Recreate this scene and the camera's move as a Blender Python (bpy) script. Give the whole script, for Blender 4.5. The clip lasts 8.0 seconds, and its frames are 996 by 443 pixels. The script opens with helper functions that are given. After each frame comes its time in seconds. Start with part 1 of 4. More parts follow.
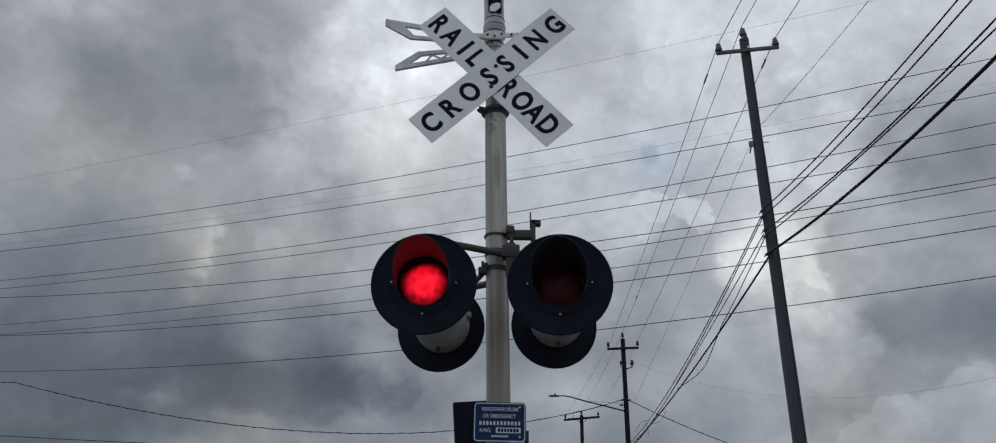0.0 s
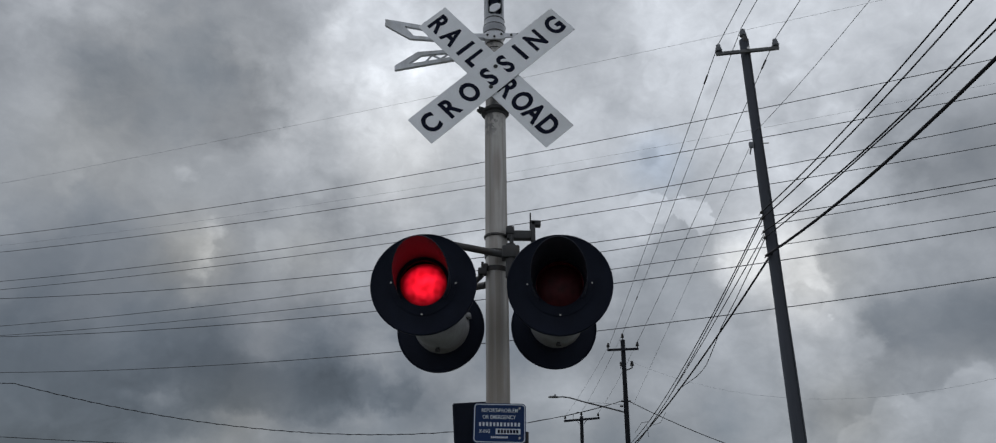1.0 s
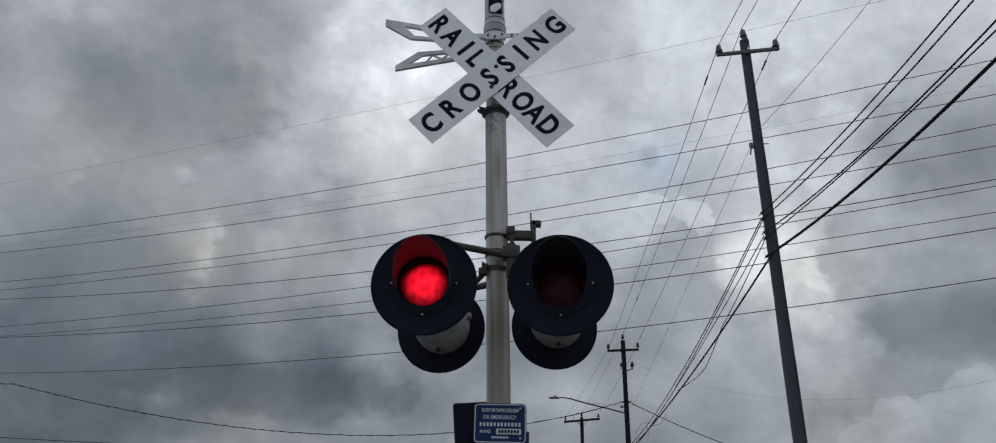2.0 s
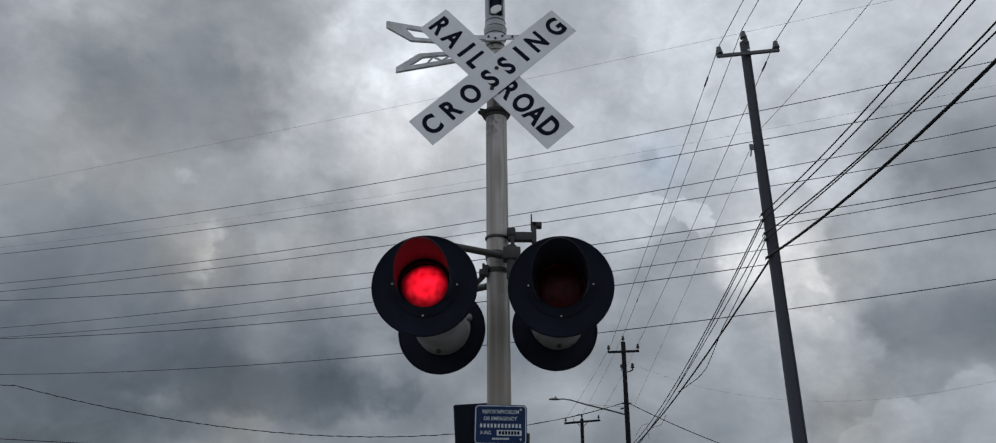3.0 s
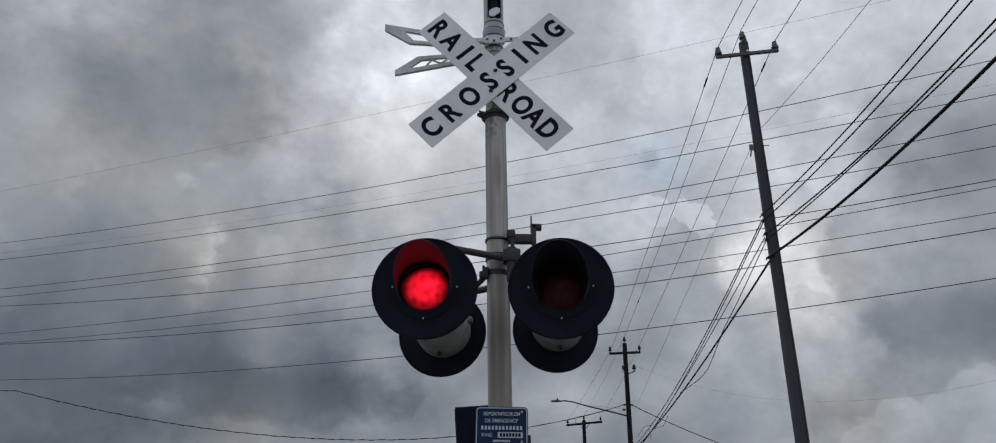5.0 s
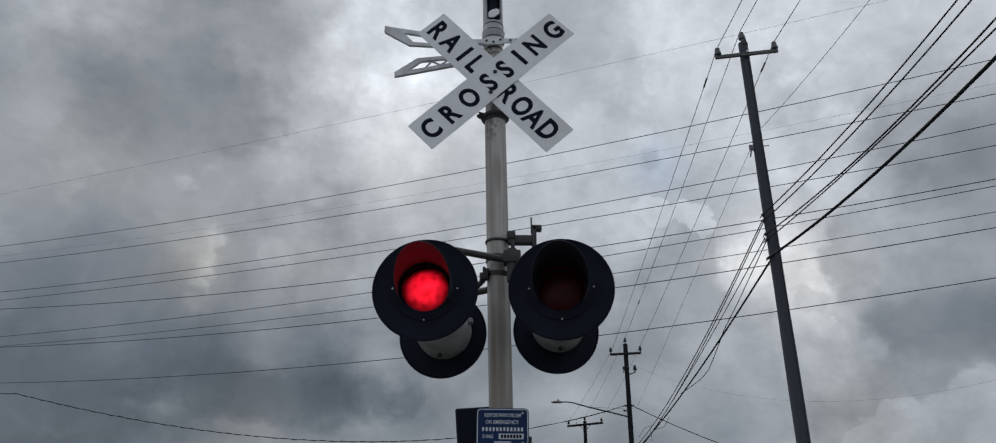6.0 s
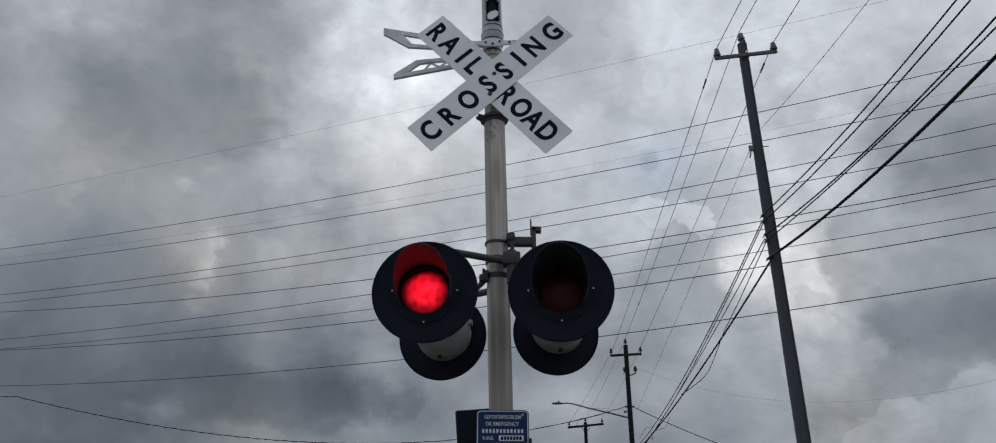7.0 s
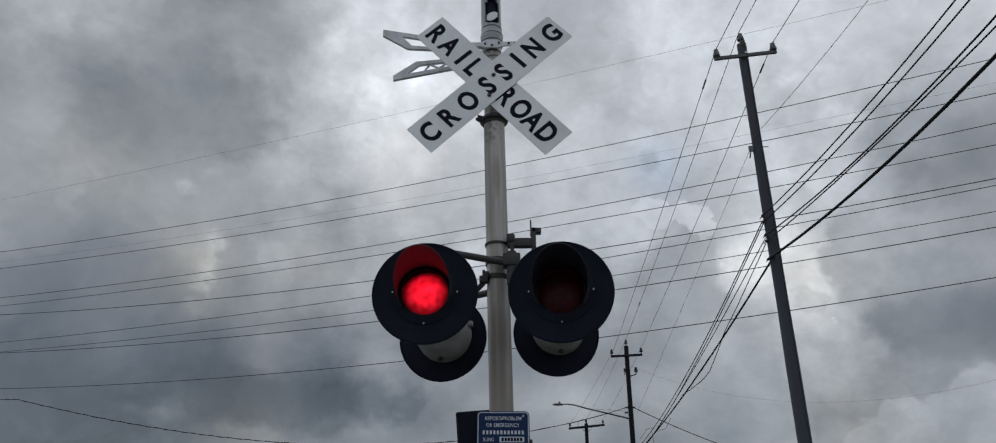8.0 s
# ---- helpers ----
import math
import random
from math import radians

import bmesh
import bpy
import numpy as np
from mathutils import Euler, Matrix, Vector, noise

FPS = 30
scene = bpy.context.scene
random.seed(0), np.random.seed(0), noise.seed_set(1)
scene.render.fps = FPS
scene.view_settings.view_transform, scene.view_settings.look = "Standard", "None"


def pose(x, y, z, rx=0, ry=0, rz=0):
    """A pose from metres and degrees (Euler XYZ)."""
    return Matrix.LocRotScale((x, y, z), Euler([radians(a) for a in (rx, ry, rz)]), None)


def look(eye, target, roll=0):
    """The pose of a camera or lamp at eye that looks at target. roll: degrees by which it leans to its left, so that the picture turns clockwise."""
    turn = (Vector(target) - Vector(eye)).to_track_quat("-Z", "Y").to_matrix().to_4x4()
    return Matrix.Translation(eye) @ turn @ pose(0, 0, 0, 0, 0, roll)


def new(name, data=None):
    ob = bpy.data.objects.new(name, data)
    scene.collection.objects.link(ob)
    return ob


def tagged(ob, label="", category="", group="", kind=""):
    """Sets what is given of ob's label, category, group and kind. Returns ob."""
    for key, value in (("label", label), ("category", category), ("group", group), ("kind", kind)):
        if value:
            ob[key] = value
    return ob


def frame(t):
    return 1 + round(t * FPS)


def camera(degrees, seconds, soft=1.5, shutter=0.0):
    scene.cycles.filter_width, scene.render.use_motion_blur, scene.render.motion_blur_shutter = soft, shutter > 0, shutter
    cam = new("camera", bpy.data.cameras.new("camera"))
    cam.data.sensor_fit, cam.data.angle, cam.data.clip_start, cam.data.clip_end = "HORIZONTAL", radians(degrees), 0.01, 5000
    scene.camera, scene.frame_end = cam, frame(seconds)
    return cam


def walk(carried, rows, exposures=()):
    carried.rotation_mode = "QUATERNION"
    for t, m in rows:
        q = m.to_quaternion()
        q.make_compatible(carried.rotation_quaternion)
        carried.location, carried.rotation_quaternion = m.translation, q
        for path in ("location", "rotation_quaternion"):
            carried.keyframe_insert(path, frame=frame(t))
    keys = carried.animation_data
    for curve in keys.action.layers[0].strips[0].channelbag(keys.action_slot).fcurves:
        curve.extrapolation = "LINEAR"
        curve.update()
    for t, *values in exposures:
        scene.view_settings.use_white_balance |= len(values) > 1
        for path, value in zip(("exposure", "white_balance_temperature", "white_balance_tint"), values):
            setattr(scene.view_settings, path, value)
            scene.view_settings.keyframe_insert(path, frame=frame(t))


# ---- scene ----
cam = camera(66, 8.0, soft=1.15)
walk(cam, [
    (0, look((-0.0000, 0.0000, 1.5000), (-0.0000, 9.2017, 5.4153), 0.640)),
    (0.5, look((-0.0000, 0.0056, 1.5013), (0.0002, 9.2054, 5.4210), 0.640)),
    (1, look((0.0007, 0.0108, 1.5015), (0.0014, 9.2071, 5.4295), 0.645)),
    (1.5, look((0.0001, 0.0147, 1.4990), (-0.0002, 9.2090, 5.4316), 0.653)),
    (3, look((-0.0032, 0.0106, 1.4970), (-0.0077, 9.1958, 5.4507), 0.674)),
    (3.5, look((-0.0007, 0.0083, 1.4962), (-0.0077, 9.1898, 5.4587), 0.618)),
    (4, look((0.0015, 0.0060, 1.4969), (-0.0068, 9.1848, 5.4654), 0.524)),
    (4.5, look((0.0018, 0.0056, 1.4955), (-0.0089, 9.1823, 5.4689), 0.410)),
    (6, look((0.0021, 0.0070, 1.4961), (-0.0137, 9.1748, 5.4899), 0.105)),
    (6.5, look((0.0049, 0.0058, 1.4976), (-0.0108, 9.1700, 5.4998), 0.002)),
    (7, look((0.0048, 0.0055, 1.4979), (-0.0105, 9.1665, 5.5075), -0.068)),
    (7.5, look((0.0057, 0.0053, 1.4979), (-0.0099, 9.1628, 5.5153), -0.144)),
    (8, look((0.0063, 0.0053, 1.4982), (-0.0114, 9.1600, 5.5220), -0.243)),
])

# ---------------------------------------------------------------- light
SUN_AZ, SUN_EL = -35, 60          # degrees from +Y towards +X, and above the horizon


def heading(az, el):
    a, e = radians(az), radians(el)
    return Vector((math.sin(a) * math.cos(e), math.cos(a) * math.cos(e), math.sin(e)))


world = bpy.data.worlds.new("overcast_sky")
scene.world = world
world.use_nodes = True
wt = world.node_tree
wt.nodes.clear()


def wnode(kind, **props):
    n = wt.nodes.new(kind)
    for key, value in props.items():
        if key == "operation":
            n.operation = value
    return n


def wmath(op, a, b=None, c=None):
    n = wnode("ShaderNodeMath", operation=op)
    for k, v in enumerate((a, b, c)):
        if v is None:
            continue
        if isinstance(v, (int, float)):
            n.inputs[k].default_value = v
        else:
            wt.links.new(v, n.inputs[k])
    return n.outputs[0]


def wvec(op, a, b, out=0):
    n = wnode("ShaderNodeVectorMath", operation=op)
    for k, v in enumerate((a, b)):
        if isinstance(v, (tuple, Vector)):
            n.inputs[k].default_value = v
        else:
            wt.links.new(v, n.inputs[k])
    return n.outputs[out]


def wnoise(vec, scale, detail, rough, distortion=0.0):
    n = wt.nodes.new("ShaderNodeTexNoise")
    n.inputs["Scale"].default_value = scale
    n.inputs["Detail"].default_value = detail
    n.inputs["Roughness"].default_value = rough
    n.inputs["Distortion"].default_value = distortion
    wt.links.new(vec, n.inputs["Vector"])
    return n


coord = wt.nodes.new("ShaderNodeTexCoord").outputs["Generated"]
flat = wvec("MULTIPLY", coord, (1.0, 1.0, 1.35))
warp_a = wvec("MULTIPLY", wvec("SUBTRACT", wnoise(flat, 7.0, 6.0, 0.6).outputs["Color"], (0.5, 0.5, 0.5)), (0.055, 0.055, 0.05))
warp_b = wvec("MULTIPLY", wvec("SUBTRACT", wnoise(flat, 26.0, 5.0, 0.62).outputs["Color"], (0.5, 0.5, 0.5)), (0.026, 0.026, 0.026))
bent = wvec("ADD", wvec("ADD", coord, warp_a), warp_b)
height = wnode("ShaderNodeSeparateXYZ")
wt.links.new(coord, height.inputs[0])
# away from the named banks the cover brightens from the horizon to the zenith
base = wmath("MULTIPLY_ADD", height.outputs[2], 0.22, 0.68)
cover_sum, cover_weight = wmath("MULTIPLY", base, 0.02), 0.02


def cloud(az, el, size, tone):
    """One bank of the overcast: its heading, its half width in degrees and how light it is."""
    global cover_sum, cover_weight
    d = wmath("MULTIPLY", wvec("DISTANCE", bent, heading(az, el), out=1), 1 / radians(size))
    w = wmath("POWER", 0.3679, wmath("MULTIPLY", d, d))
    cover_sum = wmath("MULTIPLY_ADD", w, tone, cover_sum)
    cover_weight = wmath("ADD", w, cover_weight)


cloud(-37.7, 30.8, 4.3, 0.560)
cloud(-36.2, 28.4, 3.8, 0.676)
cloud(-25.7, 32.2, 6.2, 0.405)
cloud(-31.6, 33.2, 5.2, 0.807)
cloud(-18.4, 30, 4.7, 0.762)
cloud(-12.9, 36.2, 3.3, 0.822)
cloud(-9.2, 32.9, 3.8, 0.980)
cloud(-5.1, 29, 3.3, 0.808)
cloud(-31, 25.7, 3.8, 0.590)
cloud(-25, 24.3, 2.8, 0.664)
cloud(-33.5, 21.2, 4.3, 0.584)
cloud(-22.3, 19.6, 1.8, 0.675)
cloud(-23.2, 17.1, 1.9, 0.549)
cloud(-26.6, 18.3, 2.8, 0.586)
cloud(-19.2, 22.6, 2.8, 0.614)
cloud(-13.4, 22.8, 3.3, 0.674)
cloud(-4.4, 24.3, 3.3, 0.711)
cloud(-28.9, 16.7, 3.8, 0.401)
cloud(-32.1, 13.7, 3.8, 0.431)
cloud(-17.4, 16.4, 3.8, 0.599)
cloud(-21.9, 11.6, 4.3, 0.381)
cloud(-14.9, 11.2, 3.8, 0.211)
cloud(-10.2, 14.2, 3.3, 0.679)
cloud(-30.2, 10.3, 3.8, 0.367)
cloud(-28.8, 7.3, 3.3, 0.388)
cloud(-19.2, 7.7, 3.3, 0.576)
cloud(-7.5, 9.3, 2.8, 0.529)
cloud(-3.9, 13.1, 2.8, 0.556)
cloud(4.7, 36.5, 3.8, 0.675)
cloud(9.7, 34.9, 3.3, 0.737)
cloud(16.1, 33.3, 3.3, 0.825)
cloud(24.5, 34.2, 3.8, 0.836)
cloud(30.1, 29.9, 3.8, 0.758)
cloud(35.7, 31.7, 3.8, 0.777)
cloud(5.1, 30, 3.3, 0.779)
cloud(13, 28.6, 3.3, 0.776)
cloud(13.2, 25.4, 2.1, 0.678)
cloud(11.1, 23.4, 1.9, 0.80)
cloud(16.5, 23.2, 2.4, 0.693)
cloud(18.2, 19.6, 2, 0.932)
cloud(23, 20.2, 2.1, 0.906)
cloud(26.8, 21.9, 2.8, 0.707)
cloud(21.3, 26.8, 3.3, 0.796)
cloud(6, 24.4, 2.8, 0.739)
cloud(31.6, 24.9, 3.8, 0.545)
cloud(31, 18.2, 3.3, 0.706)
cloud(27.5, 16.6, 2.8, 0.548)
cloud(24.1, 16.1, 2.1, 0.860)
cloud(13, 17.5, 2.8, 0.606)
cloud(16.4, 13.7, 2.8, 0.706)
cloud(14.7, 10.7, 2.8, 0.604)
cloud(25.1, 12.2, 2.8, 0.643)
cloud(31.4, 13.2, 2.8, 0.464)
cloud(31.6, 9.6, 2.4, 0.699)
cloud(26.7, 8, 2.8, 0.579)
cloud(20.9, 8.7, 3.3, 0.627)
cloud(3.7, 10.9, 2.8, 0.659)
cloud(9.2, 9, 2.8, 0.469)
cloud(2.5, 13.5, 2.2, 0.457)
cloud(-15.3, 7.8, 2.2, 0.610)
cloud(2.4, 8.2, 2.2, 0.511)
cloud(7.1, 13.5, 2.2, 0.465)
cloud(-11, 7.9, 2.2, 0.558)
cloud(2.5, 16.2, 2.2, 0.573)
cloud(2.5, 18.9, 2.2, 0.72)
cloud(26.6, 24.9, 2.2, 0.868)
cloud(30.9, 7.4, 2.2, 0.513)
cloud(11.7, 13.3, 2.2, 0.503)
cloud(7.3, 16.1, 2.2, 0.642)
cloud(-32.3, 30.6, 2.2, 0.443)
cloud(-19.8, 10, 2.2, 0.295)
cloud(-16, 12.8, 2.2, 0.598)
cloud(-24.2, 35.1, 2.2, 0.686)
cloud(35.5, 27.9, 2.2, 0.635)
cloud(13.8, 37.2, 2.2, 0.876)
cloud(15.7, 8.1, 2.2, 0.550)
cloud(-19.3, 36.1, 2.2, 0.664)
cloud(-2.3, 16.1, 2.2, 0.581)
cloud(-2.4, 18.9, 2.2, 0.807)
cloud(7, 10.8, 2.2, 0.708)
cloud(11.6, 10.7, 2.2, 0.690)
cloud(-28.5, 14, 2.2, 0.506)
cloud(-7.1, 16, 2.2, 0.484)
cloud(-7.3, 18.7, 2.2, 0.666)
cloud(34.9, 25.6, 2.2, 0.501)
cloud(-6.8, 10.7, 2.2, 0.385)
cloud(-11.8, 15.7, 2.2, 0.419)
cloud(-12, 18.4, 2.2, 0.678)
cloud(-2.9, 35.2, 2.2, 0.934)
cloud(-3.1, 37.8, 2.2, 0.759)
cloud(-31.7, 28.3, 2.2, 0.449)
cloud(33.3, 18.7, 2.2, 0.563)

tone = wmath("DIVIDE", cover_sum, cover_weight)
ragged = wnoise(coord, 24.0, 7.0, 0.62, 0.3).outputs["Fac"]


def puff(az, el, size, light, wide=1.0, soft=0.35, amount=0.8, fade=0.0):
    """A heaped cloud in front of the cover. wide: its width to its height; fade: how far its foot (or, below 0, its top) melts away."""
    global tone
    off = wvec("MULTIPLY", wvec("SUBTRACT", bent, heading(az, el)), (1 / wide, 1 / wide, 1.0))
    d = wmath("MULTIPLY", wvec("LENGTH", off, (0, 0, 0), out=1), 1 / radians(size))
    d = wmath("MULTIPLY_ADD", wmath("SUBTRACT", ragged, 0.5), 1.5, d)
    if fade:
        parts = wnode("ShaderNodeSeparateXYZ")
        wt.links.new(off, parts.inputs[0])
        d = wmath("MULTIPLY_ADD", wmath("MINIMUM", wmath("MULTIPLY", parts.outputs[2], math.copysign(1.0, fade) / radians(size)), 0.0), -abs(fade), d)
        d = wmath("MAXIMUM", d, 0.0)
    n = wt.nodes.new("ShaderNodeMapRange")
    n.interpolation_type = "SMOOTHSTEP"
    n.inputs[1].default_value, n.inputs[2].default_value = 1.0, 1.0 - soft
    n.inputs[3].default_value, n.inputs[4].default_value = 0.0, amount
    wt.links.new(d, n.inputs[0])
    tone = wmath("MULTIPLY_ADD", n.outputs[0], wmath("SUBTRACT", light, tone), tone)


rough = wvec("SUBTRACT", wnoise(coord, 34.0, 4.0, 0.55).outputs["Color"], (0.5, 0.5, 0.5))


def heap(lobes, light, amount, soft, fade=None, curl=1.0):
    """A heaped cloud of several lobes (heading and radius in degrees) with curled edges. fade: the way (0 right, 90 up) in which it melts, from and to so many degrees off its middle."""
    global tone
    curled = wvec("ADD", coord, wvec("MULTIPLY", rough, (0.034 * curl, 0.034 * curl, 0.034 * curl)))
    d = None
    for az, el, r in lobes:
        k = wmath("MULTIPLY", wvec("DISTANCE", curled, heading(az, el), out=1), 1 / radians(r))
        d = k if d is None else wmath("SMOOTH_MIN", d, k, 0.12)
    n = wt.nodes.new("ShaderNodeMapRange")
    n.interpolation_type = "SMOOTHSTEP"
    n.inputs[1].default_value, n.inputs[2].default_value = 1.0 + soft / 2, 1.0 - soft / 2
    n.inputs[3].default_value, n.inputs[4].default_value = 0.0, amount
    wt.links.new(d, n.inputs[0])
    weight = n.outputs[0]
    if fade:
        way, near, far = fade
        az = radians(sum(b[0] for b in lobes) / len(lobes))
        middle = heading(math.degrees(az), sum(b[1] for b in lobes) / len(lobes))
        axis = Vector((math.cos(az), -math.sin(az), 0)) * math.cos(radians(way)) + Vector((0, 0, 1)) * math.sin(radians(way))
        f = wt.nodes.new("ShaderNodeMapRange")
        f.interpolation_type = "SMOOTHSTEP"
        f.inputs[1].default_value, f.inputs[2].default_value = radians(near), radians(far)
        f.inputs[3].default_value, f.inputs[4].default_value = 1.0, 0.0
        wt.links.new(wvec("DOT_PRODUCT", wvec("SUBTRACT", bent, middle), axis, out=1), f.inputs[0])
        weight = wmath("MULTIPLY", weight, f.outputs[0])
    tone = wmath("MULTIPLY_ADD", weight, wmath("SUBTRACT", light, tone), tone)


puff(-30.0, 28.9, 2.85, 0.515, 1.5, 0.7, 0.6, 0)
puff(-22.7, 29.2, 3.56, 0.543, 1.6, 0.6, 0.6, 0)
puff(-35.6, 27.0, 1.61, 0.664, 1.4, 0.7, 0.5, 0.5)
puff(-31.5, 24.5, 1.61, 0.616, 1.4, 0.7, 0.5, 0.5)
puff(-6.7, 28.2, 1.42, 0.864, 1.3, 0.9, 0.6, 0)
puff(-13.9, 26.9, 1.9, 0.75, 1.6, 0.6, 0.5, 0.5)
puff(7.8, 20.8, 2.2, 0.66, 1.3, 0.8, 0.6, 0)
puff(5.0, 25.3, 1.9, 0.765, 1.5, 0.6, 0.5, 0.5)
puff(17.7, 35.4, 1.04, 0.874, 1.3, 0.8, 0.6, 0)
puff(29.2, 34.0, 1.42, 0.831, 1.5, 0.8, 0.6, 0)
puff(-16.2, 19.7, 1.23, 0.672, 1, 0.9, 0.6, 0.4)
puff(-24.5, 24.5, 0.7, 0.71, 2.0, 0.9, 0.8, 0)
puff(-23.0, 25.4, 0.6, 0.66, 2.0, 0.9, 0.6, 0)
puff(-31.8, 22.6, 0.8, 0.66, 0.8, 0.9, 0.5, 0)
heap([(-22.7, 20.4, 1.07), (-22.4, 19.3, 1.07), (-22.8, 18.0, 1.07)], 0.755, 0.62, 0.7, (180, -0.9, 0.7), 1.7)
puff(-22.8, 16.6, 1.1, 0.6, 0.7, 0.9, 0.5, 0)
heap([(-20.1, 20.2, 1.33), (-19.6, 19.0, 1.60), (-19.5, 17.3, 1.78)], 0.525, 0.5, 0.6, (0, 0.2, 2.2), 1.6)
puff(-21.8, 10.6, 1.42, 0.39, 3, 0.9, 0.5, -0.5)
heap([(-20.5, 10.5, 1.96), (-18.0, 10.7, 2.22), (-15.4, 10.7, 2.31), (-12.7, 10.8, 2.31), (-10.2, 10.7, 2.04), (-7.6, 10.3, 1.60)], 0.38, 0.6, 0.8, (90, -0.2, 2.2), 2.2)
puff(-17.6, 8.0, 0.95, 0.55, 4, 0.9, 0.6, 0)
puff(-24.0, 9.2, 0.8, 0.5, 3.4, 0.9, 0.5, 0)
puff(-10.2, 8.2, 0.7, 0.56, 3, 0.8, 0.5, 0)
puff(-7.9, 11.7, 0.95, 0.56, 1.2, 0.8, 0.6, 0)
puff(12.6, 27.0, 1.14, 0.672, 0.8, 0.7, 0.8, 0)
puff(19.0, 19.6, 1.7, 0.93, 0.8, 0.5, 0.8, 0)
puff(22.3, 19.9, 1.7, 0.915, 1.4, 0.6, 0.8, 0)
puff(23.2, 17.8, 1.3, 0.86, 1.3, 0.5, 0.7, 0)
heap([(15.5, 21.1, 1.78), (14.9, 19.3, 1.96), (15.0, 17.4, 2.04), (13.6, 19.6, 2.22)], 0.65, 0.7, 0.5, (180, 0.8, 3.6), 1.0)
heap([(11.8, 24.1, 0.93), (12.8, 23.7, 1.07), (14.7, 23.7, 0.93), (15.8, 23.1, 1.07), (16.4, 22.3, 0.71)], 0.82, 0.85, 0.2, (-90, 0.5, 2.6), 1.0)
heap([(26.9, 20.3, 2.04), (26.0, 18.7, 1.78), (27.2, 17.1, 2.31), (29.4, 18.7, 2.67)], 0.66, 0.8, 0.35, (0, 3.0, 7.0), 1.0)
heap([(22.5, 16.5, 0.80), (23.4, 16.2, 0.71)], 0.72, 0.6, 0.5, None, 1.0)
puff(24.0, 15.0, 0.4, 0.86, 0.9, 0.8, 0.8, 0)
puff(17.0, 19.6, 0.35, 0.93, 2.4, 0.8, 0.8, 0)
puff(31.4, 16.9, 2.28, 0.585, 1.8, 0.7, 0.6, 0)
heap([(28.8, 14.6, 2.31), (31.0, 14.0, 2.67), (33.5, 13.9, 2.76)], 0.49, 0.65, 0.6, (90, 0.6, 3.2), 1.4)
puff(24.7, 12.2, 1.9, 0.68, 1.8, 0.4, 0.5, 0.5)
puff(20.0, 10.9, 1.9, 0.655, 1.6, 0.5, 0.5, 0.6)
puff(18.0, 13.0, 1.3, 0.68, 1.3, 0.7, 0.5, 0)
puff(29.9, 10.4, 1.2, 0.555, 2.6, 0.8, 0.6, 0)
heap([(26.8, 8.1, 1.16), (27.6, 8.5, 1.07), (28.2, 8.0, 1.07), (29.8, 8.3, 1.42), (31.9, 9.0, 1.96), (24.9, 6.7, 1.33), (27.3, 5.4, 3.11), (30.8, 5.7, 4.00)], 0.67, 0.8, 0.2, (-90, 0.2, 3.6), 0.8)
puff(25.5, 8.1, 0.6, 0.695, 2.6, 0.9, 0.7, 0)
puff(27.6, 9.0, 0.3, 0.7, 2, 0.8, 0.6, 0)
puff(-13.6, 7.2, 0.9, 0.57, 6, 0.8, 0.55, 0)
heap([(15.1, 37.3, 1.51), (14.5, 35.4, 1.33), (13.8, 33.5, 1.16), (16.1, 35.9, 1.51)], 0.84, 0.6, 0.4, (0, 0.6, 3.6), 1.3)
puff(11.2, 35.9, 1.3, 0.7, 0.9, 0.8, 0.5, 0)
puff(32.9, 30.5, 1.6, 0.7, 1.6, 0.7, 0.55, 0)
puff(27.5, 28.2, 1.2, 0.83, 1.6, 0.8, 0.5, 0)
puff(7.9, 31.2, 1.3, 0.8, 1.2, 0.7, 0.5, 0)
heap([(-31.4, 24.0, 0.98), (-32.0, 22.6, 0.98), (-34.5, 24.9, 1.33)], 0.655, 0.35, 0.9, (200, 0.2, 2.5), 1.5)
heap([(-17.5, 20.2, 1.07), (-16.5, 18.9, 0.89)], 0.66, 0.45, 0.5, (-60, 0.2, 2.0), 1.5)
fine = wnoise(bent, 13.0, 6.0, 0.52, 0.5).outputs["Fac"]
billow = wnoise(flat, 42.0, 6.0, 0.6, 0.6).outputs["Fac"]
tone = wmath("ADD", tone, wmath("MULTIPLY", wmath("SUBTRACT", fine, 0.5), 0.15))
crisp = wmath("MULTIPLY", wmath("MAXIMUM", wmath("SUBTRACT", tone, 0.42), 0.06), 0.36)      # thin bright cloud is curlier than the dark banks
tone = wmath("MULTIPLY_ADD", wmath("SUBTRACT", billow, 0.5), crisp, tone)
heaps = wt.nodes.new("ShaderNodeTexVoronoi")
heaps.feature = "SMOOTH_F1"
heaps.inputs["Scale"].default_value, heaps.inputs["Detail"].default_value = 15.0, 3.0
heaps.inputs["Roughness"].default_value, heaps.inputs["Smoothness"].default_value = 0.5, 0.35
wt.links.new(bent, heaps.inputs["Vector"])
gate = wnode("ShaderNodeMapRange")
gate.inputs[1].default_value, gate.inputs[2].default_value = 0.42, 0.62
wt.links.new(wnoise(coord, 4.0, 3.0, 0.5).outputs["Fac"], gate.inputs[0])
lumps = wmath("MULTIPLY", wmath("SUBTRACT", 0.80, heaps.outputs["Distance"]), 0.115)
tone = wmath("MULTIPLY_ADD", lumps, gate.outputs[0], tone)
tone = wmath("MAXIMUM", tone, 0.12)
glow = wmath("POWER", tone, 2.25)
tint = wnode("ShaderNodeValToRGB")
tint.color_ramp.elements[0].position, tint.color_ramp.elements[0].color = 0.38, (0.85, 1.0, 1.19, 1)
tint.color_ramp.elements[1].position, tint.color_ramp.elements[1].color = 0.78, (0.945, 1.0, 1.08, 1)
